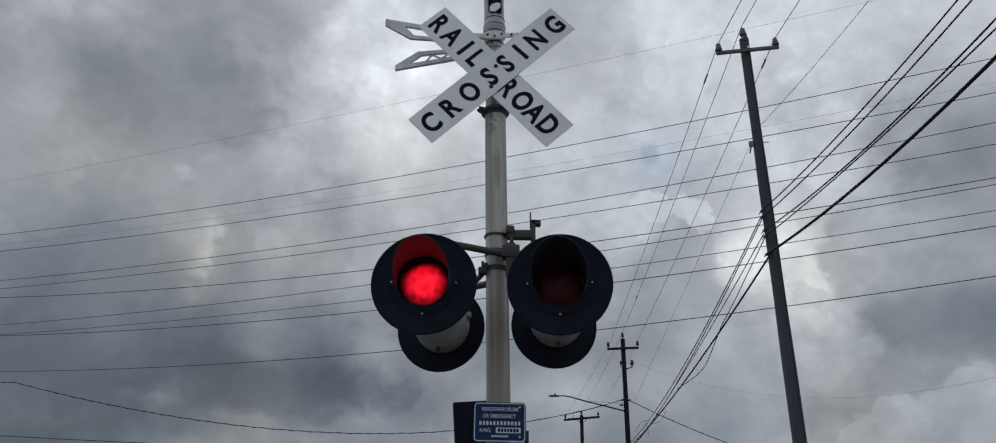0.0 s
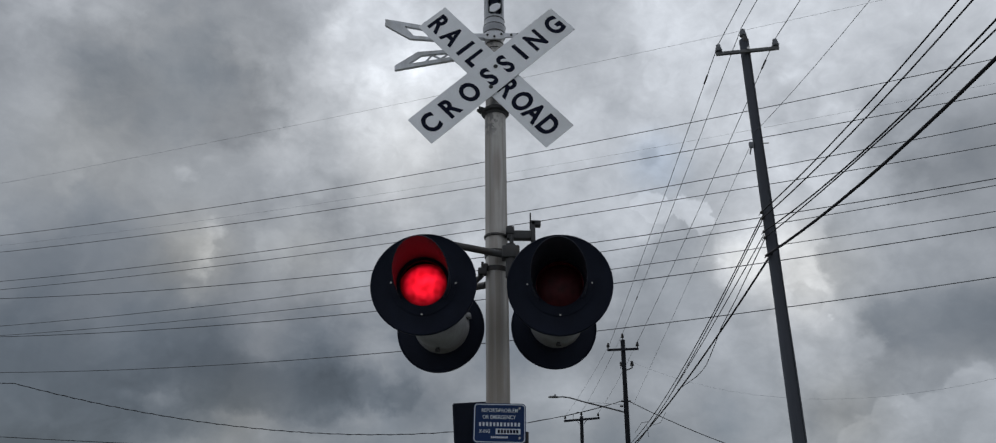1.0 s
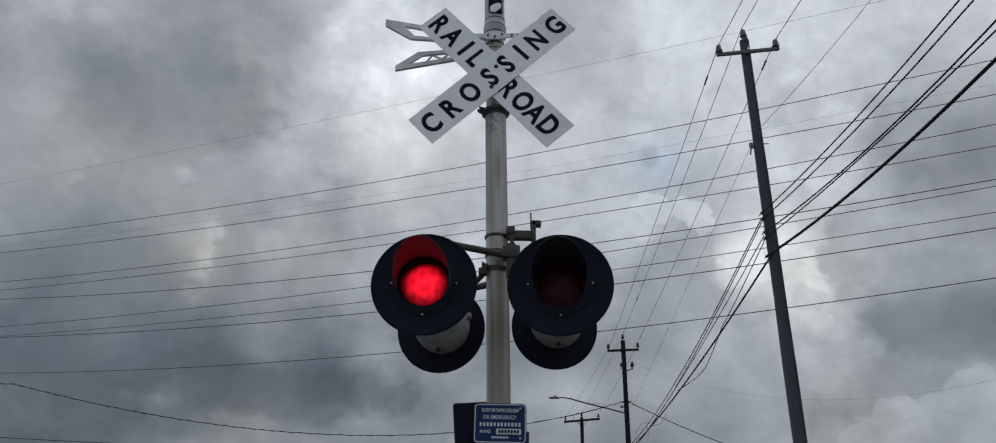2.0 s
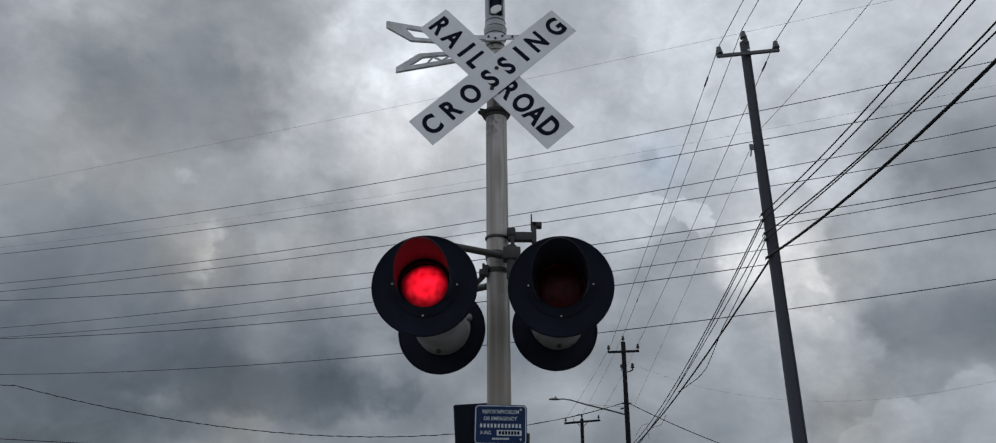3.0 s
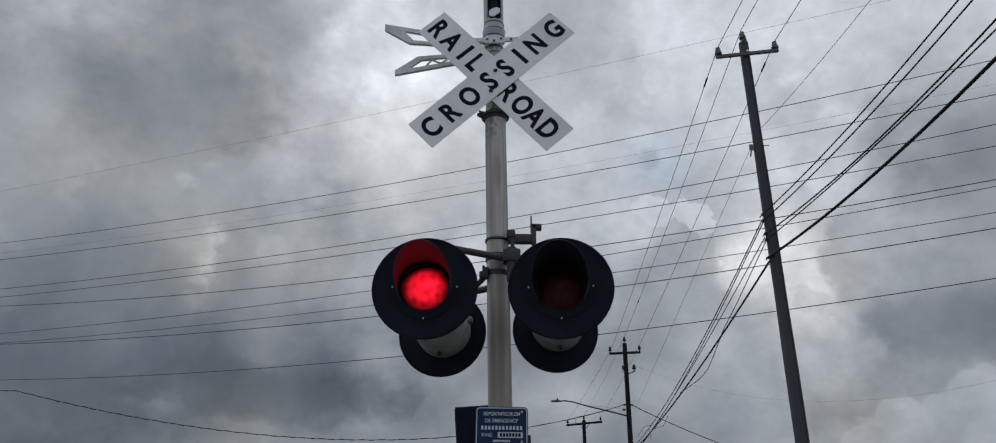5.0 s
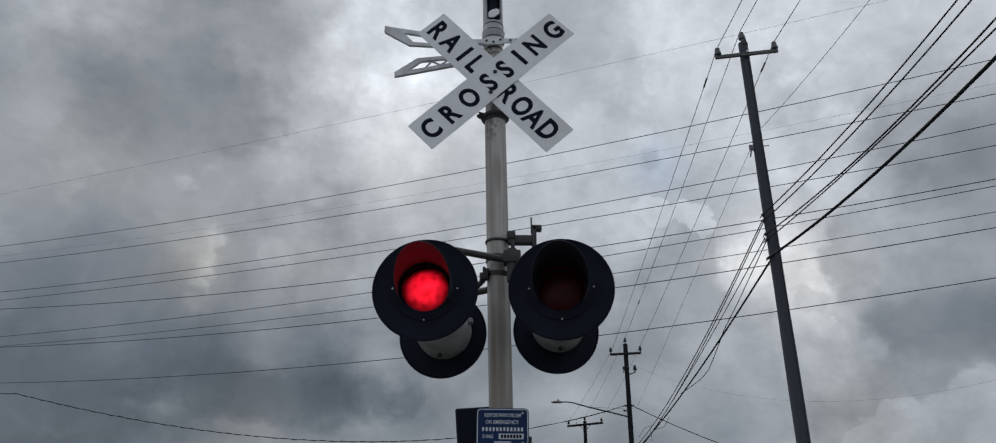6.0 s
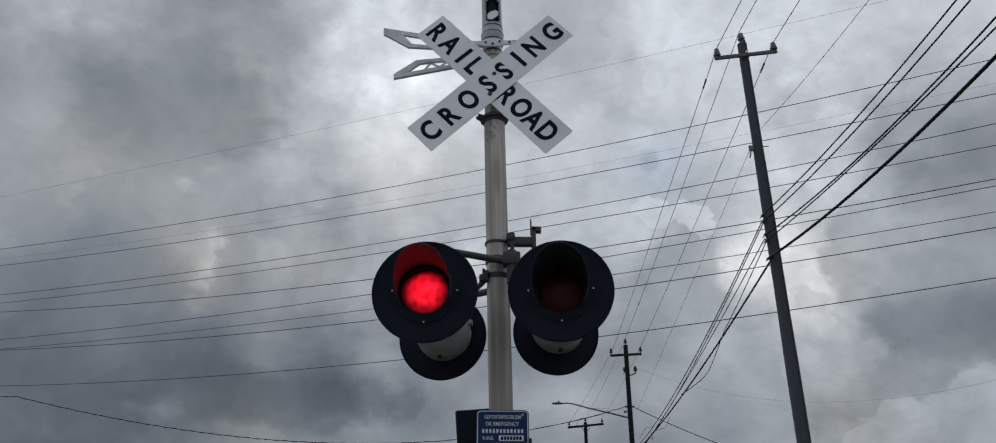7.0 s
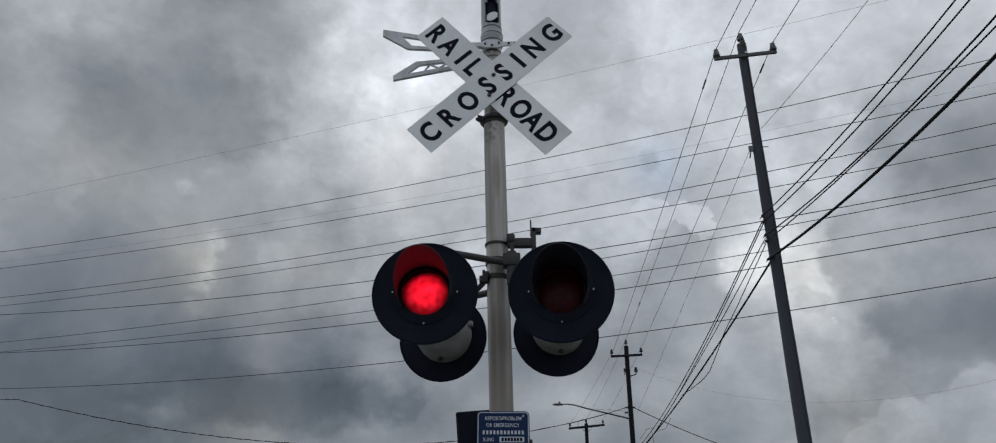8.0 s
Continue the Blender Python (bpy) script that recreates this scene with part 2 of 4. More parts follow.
mid = tint.color_ramp.elements.new(0.55)
mid.color = (0.925, 1.0, 1.10, 1)
hue = wnoise(coord, 6.0, 3.0, 0.5).outputs["Fac"]
wt.links.new(wmath("MULTIPLY_ADD", wmath("SUBTRACT", hue, 0.5), 0.3, tone), tint.inputs[0])
warmth = 0.0


def warm(az, el, size, amount):
    """Where the hidden sun tinges thin cloud a little yellow."""
    global warmth
    d = wmath("MULTIPLY", wvec("DISTANCE", bent, heading(az, el), out=1), 1 / radians(size))
    warmth = wmath("MULTIPLY_ADD", wmath("POWER", 0.3679, wmath("MULTIPLY", d, d)), amount, warmth)


warm(-22.7, 18.9, 3.3, 0.8)
warm(22.7, 18.1, 3.8, 0.6)
warm(-15.0, 19.8, 2.8, 0.4)
warm(-18.8, 8.0, 2.8, 0.5)
warm(17.9, 19.4, 1.9, 0.4)
warm(24.1, 8.5, 2.8, 0.5)
warm(-31.7, 23.8, 5.2, 0.35)
warm(-7.0, 28.0, 6.0, 0.35)
warm(-25.0, 31.0, 8.0, 0.3)
tinge = wnode("ShaderNodeMix")
tinge.data_type = "RGBA"
tinge.blend_type = "MULTIPLY"
wt.links.new(wmath("MINIMUM", warmth, 1.0), tinge.inputs[0])
wt.links.new(tint.outputs[0], tinge.inputs[6])
tinge.inputs[7].default_value = (1.07, 1.0, 0.88, 1)
thin = wmath("MULTIPLY", wvec("DISTANCE", bent, heading(13.1, 26.8), out=1), 1 / radians(2.0))
blue = wnode("ShaderNodeMix")
blue.data_type = "RGBA"
blue.blend_type = "MULTIPLY"
wt.links.new(wmath("POWER", 0.3679, wmath("MULTIPLY", thin, thin)), blue.inputs[0])      # blue showing through the thinnest cover
wt.links.new(tinge.outputs[2], blue.inputs[6])
blue.inputs[7].default_value = (0.93, 1.0, 1.09, 1)
cloud_light = wt.nodes.new("ShaderNodeBackground")
wt.links.new(blue.outputs[2], cloud_light.inputs["Color"])
wt.links.new(glow, cloud_light.inputs["Strength"])
sky = wt.nodes.new("ShaderNodeTexSky")
sky.sky_type, sky.sun_disc = "NISHITA", False
sky.sun_elevation, sky.sun_rotation = radians(SUN_EL), radians(SUN_AZ)
clear = wt.nodes.new("ShaderNodeBackground")
clear.inputs["Strength"].default_value = 0.1
wt.links.new(sky.outputs[0], clear.inputs["Color"])
blend = wt.nodes.new("ShaderNodeMixShader")
blend.inputs[0].default_value = 0.96
wt.links.new(clear.outputs[0], blend.inputs[1])
wt.links.new(cloud_light.outputs[0], blend.inputs[2])
wt.links.new(blend.outputs[0], wt.nodes.new("ShaderNodeOutputWorld").inputs[0])

sun = new("sun", bpy.data.lights.new("sun", "SUN"))
sun.data.energy, sun.data.angle, sun.data.color = 0.7, radians(20), (1.0, 0.98, 0.96)
sun.matrix_world = look(heading(SUN_AZ, SUN_EL) * 60, (0, 0, 0))


# ---------------------------------------------------------------- materials
def material(name, color, rough=0.6, metal=0.0, dark=0.7, scale=8.0, stretch=(1, 1, 1), grain=60.0, bump=0.15, spec=0.5, stain=None):
    """Colour that varies at two scales between color and color * dark, with grain relief; stain: a second colour in patches."""
    m = bpy.data.materials.new(name)
    m.use_nodes = True
    nt = m.node_tree
    b = nt.nodes["Principled BSDF"]
    co = nt.nodes.new("ShaderNodeTexCoord")
    mp = nt.nodes.new("ShaderNodeMapping")
    mp.inputs["Scale"].default_value = stretch
    nt.links.new(co.outputs["Object"], mp.inputs[0])

    def noise_of(s, d):
        n = nt.nodes.new("ShaderNodeTexNoise")
        n.inputs["Scale"].default_value, n.inputs["Detail"].default_value = s, d
        nt.links.new(mp.outputs[0], n.inputs["Vector"])
        return n.outputs["Fac"]
    big, small = noise_of(scale, 6), noise_of(grain, 4)
    mix = nt.nodes.new("ShaderNodeMath")
    mix.operation = "MULTIPLY_ADD"
    nt.links.new(small, mix.inputs[0])
    mix.inputs[1].default_value = 0.45
    add = nt.nodes.new("ShaderNodeMath")
    add.operation = "SUBTRACT"
    nt.links.new(big, add.inputs[0])
    add.inputs[1].default_value = 0.22
    nt.links.new(add.outputs[0], mix.inputs[2])
    ramp = nt.nodes.new("ShaderNodeValToRGB")
    ramp.color_ramp.elements[0].position, ramp.color_ramp.elements[1].position = 0.34, 0.66
    ramp.color_ramp.elements[0].color = (*[c * dark for c in color], 1)
    ramp.color_ramp.elements[1].color = (*color, 1)
    nt.links.new(mix.outputs[0], ramp.inputs[0])
    shade = ramp.outputs[0]
    if stain:
        patch = nt.nodes.new("ShaderNodeValToRGB")
        patch.color_ramp.elements[0].position, patch.color_ramp.elements[1].position = 0.52, 0.68
        nt.links.new(noise_of(scale * 0.6, 8), patch.inputs[0])
        mx = nt.nodes.new("ShaderNodeMix")
        mx.data_type = "RGBA"
        nt.links.new(patch.outputs[0], mx.inputs[0])
        nt.links.new(shade, mx.inputs[6])
        mx.inputs[7].default_value = (*stain, 1)
        shade = mx.outputs[2]
    nt.links.new(shade, b.inputs["Base Color"])
    b.inputs["Metallic"].default_value = metal
    b.inputs["Specular IOR Level"].default_value = spec
    rr = nt.nodes.new("ShaderNodeMapRange")
    rr.inputs[3].default_value, rr.inputs[4].default_value = max(rough - 0.12, 0.03), min(rough + 0.12, 1)
    nt.links.new(small, rr.inputs[0])
    nt.links.new(rr.outputs[0], b.inputs["Roughness"])
    bp = nt.nodes.new("ShaderNodeBump")
    bp.inputs["Strength"].default_value, bp.inputs["Distance"].default_value = bump, 0.01
    nt.links.new(mix.outputs[0], bp.inputs["Height"])
    nt.links.new(bp.outputs[0], b.inputs["Normal"])
    return m


GALV = material("galvanised_pipe", (0.44, 0.43, 0.415), 0.48, 0.4, 0.55, 9, (1, 1, 0.12), 120, 0.12, stain=(0.20, 0.165, 0.14))
CAST = material("weathered_casting", (0.047, 0.048, 0.051), 0.6, 0.3, 0.6, 14, (1, 1, 1), 90, 0.25, stain=(0.05, 0.042, 0.037))
STEEL = material("bolt_zinc", (0.55, 0.55, 0.54), 0.4, 0.8, 0.7, 40)
WHITE = material("white_sheeting", (0.80, 0.825, 0.865), 0.42, 0, 0.87, 5, (1, 1, 1), 200, 0.03, stain=(0.68, 0.70, 0.725))
WHITEPAINT = material("white_painted_casting", (0.70, 0.725, 0.77), 0.5, 0, 0.75, 10, (1, 1, 0.5), 90, 0.1, stain=(0.43, 0.43, 0.43))
INK = material("black_legend", (0.004, 0.006, 0.02), 0.7, 0, 0.8, 12, bump=0.02, spec=0.12)
BLACK = material("black_enamel", (0.0115, 0.0150, 0.027), 0.6, 0, 0.7, 6, grain=150, bump=0.05, spec=0.08)
HOODBLACK = material("black_hood_enamel", (0.027, 0.031, 0.047), 0.5, 0, 0.75, 8, grain=120, bump=0.08, spec=0.4)
HOUSING = material("aluminium_lamp_housing", (0.355, 0.365, 0.385), 0.5, 0.15, 0.7, 7, grain=80, bump=0.06, stain=(0.22, 0.215, 0.21))
BLUE = material("blue_sheeting", (0.009, 0.03, 0.105), 0.5, 0, 0.85, 6, grain=200, bump=0.03, spec=0.2)
SIGNWHITE = material("white_legend", (0.60, 0.66, 0.74), 0.45, 0, 0.9, 20, bump=0.02)
WOOD = material("weathered_pole_wood", (0.07, 0.077, 0.094), 0.9, 0, 0.8, 3, (1, 1, 0.06), 40, 0.25, spec=0.2, stain=(0.05, 0.052, 0.058))
FARWOOD = material("dark_creosoted_wood", (0.018, 0.020, 0.026), 0.9, 0, 0.6, 3, (1, 1, 0.06), 40, 0.5, spec=0.2)
ARMWOOD = material("grey_crossarm_wood", (0.12, 0.125, 0.13), 0.85, 0, 0.6, 5, (0.1, 1, 1), 50, 0.4)
PORCELAIN = material("grey_porcelain", (0.12, 0.13, 0.15), 0.35, 0, 0.8, 20, bump=0.03)
BELLGREY = material("weathered_grey_paint", (0.37, 0.39, 0.425), 0.5, 0, 0.75, 10, (1, 1, 0.5), 90, 0.1, stain=(0.27, 0.27, 0.275))
FARIRON = material("blackened_iron", (0.014, 0.015, 0.019), 0.6, 0.0, 0.7, 10)
WIRE = material("weathered_conductor", (0.055, 0.063, 0.075), 0.6, 0.3, 0.7, 2)
CABLE = material("black_cable_jacket", (0.012, 0.013, 0.018), 0.7, 0, 0.7, 3, spec=0.2)
LAMPGREY = material("grey_lamp_paint", (0.075, 0.078, 0.085), 0.5, 0.3, 0.75, 6)
GROUND = material("dry_roadside_grass", (0.10, 0.105, 0.09), 0.95, 0, 0.5, 0.6, (1, 1, 1), 9, 0.6, stain=(0.13, 0.12, 0.10))


def mast_paint():
    """Old aluminium paint on pipe: faint streaks, a brown stain, and flaking just under the collar."""
    m = bpy.data.materials.new("old_aluminium_paint")
    m.use_nodes = True
    nt = m.node_tree
    b = nt.nodes["Principled BSDF"]
    co = nt.nodes.new("ShaderNodeTexCoord").outputs["Object"]

    def noise_of(scale, detail, stretch):
        mp = nt.nodes.new("ShaderNodeMapping")
        mp.inputs["Scale"].default_value = stretch
        nt.links.new(co, mp.inputs[0])
        n = nt.nodes.new("ShaderNodeTexNoise")
        n.inputs["Scale"].default_value, n.inputs["Detail"].default_value = scale, detail
        nt.links.new(mp.outputs[0], n.inputs["Vector"])
        return n.outputs["Fac"]

    def ranged(value, a0, a1, b0, b1):
        n = nt.nodes.new("ShaderNodeMapRange")
        n.interpolation_type = "SMOOTHSTEP"
        for k, v in enumerate((a0, a1, b0, b1)):
            n.inputs[k + 1].default_value = v
        nt.links.new(value, n.inputs[0])
        return n.outputs[0]

    def times(a, c):
        n = nt.nodes.new("ShaderNodeMath")
        n.operation = "MULTIPLY"
        nt.links.new(a, n.inputs[0])
        nt.links.new(c, n.inputs[1])
        return n.outputs[0]

    def mixed(fac, a, c):
        n = nt.nodes.new("ShaderNodeMix")
        n.data_type = "RGBA"
        nt.links.new(fac, n.inputs[0])
        for slot, v in ((6, a), (7, c)):
            if isinstance(v, tuple):
                n.inputs[slot].default_value = (*v, 1)
            else:
                nt.links.new(v, n.inputs[slot])
        return n.outputs[2]

    parts = nt.nodes.new("ShaderNodeSeparateXYZ")
    nt.links.new(co, parts.inputs[0])
    streak = noise_of(26, 4, (1, 1, 0.05))
    shade = mixed(ranged(streak, 0.38, 0.64, 0, 1), (0.32, 0.308, 0.295), (0.43, 0.418, 0.40))
    shade = mixed(ranged(noise_of(5, 6, (1, 1, 0.35)), 0.5, 0.68, 0, 0.7), shade, (0.29, 0.25, 0.22))
    shade = mixed(ranged(noise_of(30, 3, (1, 1, 0.02)), 0.5, 0.62, 0, 0.6), shade, (0.21, 0.185, 0.165))
    shade = mixed(times(ranged(noise_of(9, 5, (1, 1, 0.3)), 0.35, 0.6, 0, 0.7), ranged(parts.outputs[2], 2.9, 2.3, 0, 1)), shade, (0.27, 0.235, 0.205))
    away = nt.nodes.new("ShaderNodeVectorMath")
    away.operation = "DISTANCE"
    flat_z = nt.nodes.new("ShaderNodeMapping")
    flat_z.inputs["Scale"].default_value = (1, 1, 0.22)
    nt.links.new(co, flat_z.inputs[0])
    nt.links.new(flat_z.outputs[0], away.inputs[0])
    away.inputs[1].default_value = (0.008, -0.065, 3.62 * 0.22)
    shade = mixed(ranged(away.outputs["Value"], 0.012, 0.04, 0.6, 0), shade, (0.22, 0.185, 0.165))
    flakes = times(ranged(noise_of(42, 3, (1, 1, 0.6)), 0.47, 0.55, 0, 1), times(ranged(parts.outputs[2], 3.80, 3.93, 0, 0.9), ranged(parts.outputs[0], -0.01, 0.03, 1, 0.25)))
    shade = mixed(flakes, shade, (0.15, 0.15, 0.155))
    nt.links.new(shade, b.inputs["Base Color"])
    b.inputs["Metallic"].default_value = 0.25
    nt.links.new(ranged(streak, 0.3, 0.7, 0.62, 0.45), b.inputs["Roughness"])
    bp = nt.nodes.new("ShaderNodeBump")
    bp.inputs["Strength"].default_value, bp.inputs["Distance"].default_value = 0.12, 0.004
    nt.links.new(noise_of(70, 4, (1, 1, 0.4)), bp.inputs["Height"])
    nt.links.new(bp.outputs[0], b.inputs["Normal"])
    return m


MASTPAINT = mast_paint()


def red_lens():
    m = bpy.data.materials.new("red_prismatic_lens")
    m.use_nodes = True
    nt = m.node_tree
    nt.nodes.clear()
    out = nt.nodes.new("ShaderNodeOutputMaterial")
    body, clear_part, top, coat = (nt.nodes.new(k) for k in ("ShaderNodeBsdfDiffuse", "ShaderNodeBsdfTransparent", "ShaderNodeMixShader", "ShaderNodeMixShader"))
    gloss = nt.nodes.new("ShaderNodeBsdfGlossy")
    gloss.inputs["Roughness"].default_value = 0.25
    body.inputs["Color"].default_value = (0.075, 0.003, 0.008, 1)
    co = nt.nodes.new("ShaderNodeTexCoord")
    mp = nt.nodes.new("ShaderNodeMapping")
    mp.inputs["Rotation"].default_value = (0, radians(32), 0)
    nt.links.new(co.outputs["Object"], mp.inputs[0])
    ribs = []
    for axis in ("X", "Z"):
        w = nt.nodes.new("ShaderNodeTexWave")
        w.bands_direction = axis
        w.inputs["Scale"].default_value = 34
        w.inputs["Distortion"].default_value = 0.4
        nt.links.new(mp.outputs[0], w.inputs["Vector"])
        ribs.append(w.outputs["Fac"])
    grid = nt.nodes.new("ShaderNodeMath")
    grid.operation = "MULTIPLY"
    nt.links.new(ribs[0], grid.inputs[0])
    nt.links.new(ribs[1], grid.inputs[1])
    blot = nt.nodes.new("ShaderNodeTexNoise")
    blot.inputs["Scale"].default_value, blot.inputs["Detail"].default_value = 26, 4
    nt.links.new(co.outputs["Object"], blot.inputs["Vector"])
    both = nt.nodes.new("ShaderNodeMath")
    both.operation = "MULTIPLY_ADD"
    nt.links.new(grid.outputs[0], both.inputs[0])
    both.inputs[1].default_value = 0.36
    nt.links.new(blot.outputs["Fac"], both.inputs[2])
    ramp = nt.nodes.new("ShaderNodeValToRGB")
    ramp.color_ramp.elements[0].position, ramp.color_ramp.elements[0].color = 0.36, (0.34, 0.015, 0.026, 1)
    ramp.color_ramp.elements[1].position, ramp.color_ramp.elements[1].color = 0.85, (1.0, 0.36, 0.42, 1)
    nt.links.new(both.outputs[0], ramp.inputs[0])
    nt.links.new(ramp.outputs[0], clear_part.inputs["Color"])
    top.inputs[0].default_value = 0.6
    nt.links.new(body.outputs[0], top.inputs[1])
    nt.links.new(clear_part.outputs[0], top.inputs[2])
    bp = nt.nodes.new("ShaderNodeBump")
    bp.inputs["Strength"].default_value, bp.inputs["Distance"].default_value = 0.4, 0.003
    nt.links.new(both.outputs[0], bp.inputs["Height"])
    nt.links.new(bp.outputs[0], gloss.inputs["Normal"])
    nt.links.new(bp.outputs[0], body.inputs["Normal"])
    coat.inputs[0].default_value = 0.012
    nt.links.new(top.outputs[0], coat.inputs[1])
    nt.links.new(gloss.outputs[0], coat.inputs[2])
    nt.links.new(coat.outputs[0], out.inputs[0])
    return m


# glow of the added ball's lit half, weaker away from its middle
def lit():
    m = bpy.data.materials.new("lit_red_face")
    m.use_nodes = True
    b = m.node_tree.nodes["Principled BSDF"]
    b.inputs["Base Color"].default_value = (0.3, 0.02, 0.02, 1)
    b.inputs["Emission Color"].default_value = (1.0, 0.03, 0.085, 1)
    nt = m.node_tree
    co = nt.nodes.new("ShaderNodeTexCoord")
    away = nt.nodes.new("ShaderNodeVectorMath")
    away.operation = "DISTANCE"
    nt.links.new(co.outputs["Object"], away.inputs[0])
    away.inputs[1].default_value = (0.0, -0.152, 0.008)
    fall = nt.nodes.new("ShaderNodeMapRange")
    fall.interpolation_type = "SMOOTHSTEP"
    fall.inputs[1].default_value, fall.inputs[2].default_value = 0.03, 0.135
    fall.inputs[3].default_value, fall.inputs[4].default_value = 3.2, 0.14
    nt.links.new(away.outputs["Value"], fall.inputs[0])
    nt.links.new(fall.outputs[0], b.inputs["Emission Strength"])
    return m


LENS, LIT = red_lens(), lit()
UNLIT = material("unlit_red_face", (0.05, 0.003, 0.006), 0.5, 0, 0.6, 20)


# ---------------------------------------------------------------- mesh tools
def part(name, bm, mat, parent, label="", m=None, smooth=True, mats=None):
    """Links a bmesh as one mesh object under a thing or a part."""
    me = bpy.data.meshes.new(name)
    bm.normal_update()
    bm.to_mesh(me)
    bm.free()
    for mm in (mats or [mat]):
        me.materials.append(mm)
    if smooth:
        me.shade_smooth()
        me.set_sharp_from_angle(angle=radians(38))
    ob = new(name, me)
    if parent is not None:
        ob.parent = parent
    if m is not None:
        ob.matrix_basis = m
    if label:
        tagged(ob, label)
    return ob


def box(bm, cx, cy, cz, sx, sy, sz, bevel=0.0, m=None):
    r = bmesh.ops.create_cube(bm, size=1.0)
    mm = Matrix.Translation((cx, cy, cz)) @ Matrix.Diagonal((sx, sy, sz, 1))
    bmesh.ops.transform(bm, matrix=(m @ mm) if m else mm, verts=r["verts"])
    if bevel:
        es = {e for v in r["verts"] for e in v.link_edges}
        bmesh.ops.bevel(bm, geom=list(es), offset=bevel, segments=2, affect="EDGES", profile=0.6)
    return bm


def lathe(bm, profile, n=32, m=None, closed=False):
    """Turns (radius, along) pairs about the local z axis."""
    rings = []
    for r, a in profile:
        if r < 1e-6:
            rings.append([bm.verts.new((0, 0, a))])
        else:
            rings.append([bm.verts.new((r * math.cos(2 * math.pi * k / n), r * math.sin(2 * math.pi * k / n), a)) for k in range(n)])
    pairs = list(zip(rings, rings[1:])) + ([(rings[-1], rings[0])] if closed else [])
    for p, q in pairs:
        for k in range(n):
            j = (k + 1) % n
            if len(p) == 1 and len(q) == 1:
                continue
            if len(p) == 1:
                bm.faces.new((p[0], q[j], q[k]))
            elif len(q) == 1:
                bm.faces.new((p[k], p[j], q[0]))
            else:
                bm.faces.new((p[k], p[j], q[j], q[k]))
    if m:
        bmesh.ops.transform(bm, matrix=m, verts=[v for ring in rings for v in ring])
    bmesh.ops.recalc_face_normals(bm, faces=bm.faces[:])
    return bm


def tube(bm, pts, r, n=10, r2=None):
    """A round bar along a line of points."""
    pts = [Vector(p) for p in pts]
    rings = []
    for k, p in enumerate(pts):
        d = (pts[min(k + 1, len(pts) - 1)] - pts[max(k - 1, 0)]).normalized()
        side = d.cross(Vector((0, 0, 1)) if abs(d.z) < 0.9 else Vector((0, 1, 0))).normalized()
        up = side.cross(d)
        rr = r if r2 is None else r + (r2 - r) * k / (len(pts) - 1)
        rings.append([bm.verts.new(p + side * rr * math.cos(2 * math.pi * j / n) + up * rr * math.sin(2 * math.pi * j / n)) for j in range(n)])
    for p, q in zip(rings, rings[1:]):
        for k in range(n):
            bm.faces.new((p[k], p[(k + 1) % n], q[(k + 1) % n], q[k]))
    bm.faces.new(rings[0][::-1])
    bm.faces.new(rings[-1])
    bmesh.ops.recalc_face_normals(bm, faces=bm.faces[:])
    return bm


def prism(bm, outline, y0, y1, bevel=0.0):
    """A plate: an outline in x, z between two depths y."""
    a = [bm.verts.new((x, y0, z)) for x, z in outline]
    b = [bm.verts.new((x, y1, z)) for x, z in outline]
    n = len(a)
    bm.faces.new(a)
    bm.faces.new(b[::-1])
    for k in range(n):
        bm.faces.new((a[k], b[k], b[(k + 1) % n], a[(k + 1) % n]))
    bmesh.ops.recalc_face_normals(bm, faces=bm.faces[:])
    if bevel:
        bmesh.ops.bevel(bm, geom=bm.edges[:], offset=bevel, segments=1, affect="EDGES")
    return bm


def rounded(w, h, r, n=5):
    out = []
    for cx, cz, a0 in ((w / 2 - r, h / 2 - r, 0), (-w / 2 + r, h / 2 - r, 90), (-w / 2 + r, -h / 2 + r, 180), (w / 2 - r, -h / 2 + r, 270)):
        out += [(cx + r * math.cos(radians(a0 + 90 * k / n)), cz + r * math.sin(radians(a0 + 90 * k / n))) for k in range(n + 1)]
    return out


FACE_Y = Matrix.Rotation(radians(90), 4, "X")      # local z to -y


def letters(text, size, mat, parent, m, weight=0.0, squeeze=1.0, name="lettering", depth=0.0006):
    """A word in the built-in font as a thin raised mesh, centred at m, whose x runs along the line and whose z faces the reader."""
    cu = bpy.data.curves.new(name, "FONT")
    cu.body, cu.size, cu.offset, cu.extrude = text, size, weight, depth
    cu.align_x, cu.align_y = "CENTER", "CENTER"
    cu.resolution_u = 4
    tmp = new("word", cu)
    bpy.context.view_layer.update()
    me = bpy.data.meshes.new_from_object(tmp.evaluated_get(bpy.context.evaluated_depsgraph_get()))
    bpy.data.objects.remove(tmp)
    xs, ys = [v.co.x for v in me.vertices], [v.co.y for v in me.vertices]
    me.transform(Matrix.Diagonal((squeeze, 1, 1, 1)) @ Matrix.Translation((-(min(xs) + max(xs)) / 2, -(min(ys) + max(ys)) / 2, 0)))
    me.materials.clear()
    me.materials.append(mat)
    ob = new(name, me)
    ob.parent, ob.matrix_basis = parent, m
    return ob


def thing(name, x, y, z, label, category, group="", kind=""):
    ob = new(name)
    ob.location = (x, y, z)
    ob.empty_display_size = 0.2
    return tagged(ob, label, category, group, kind)


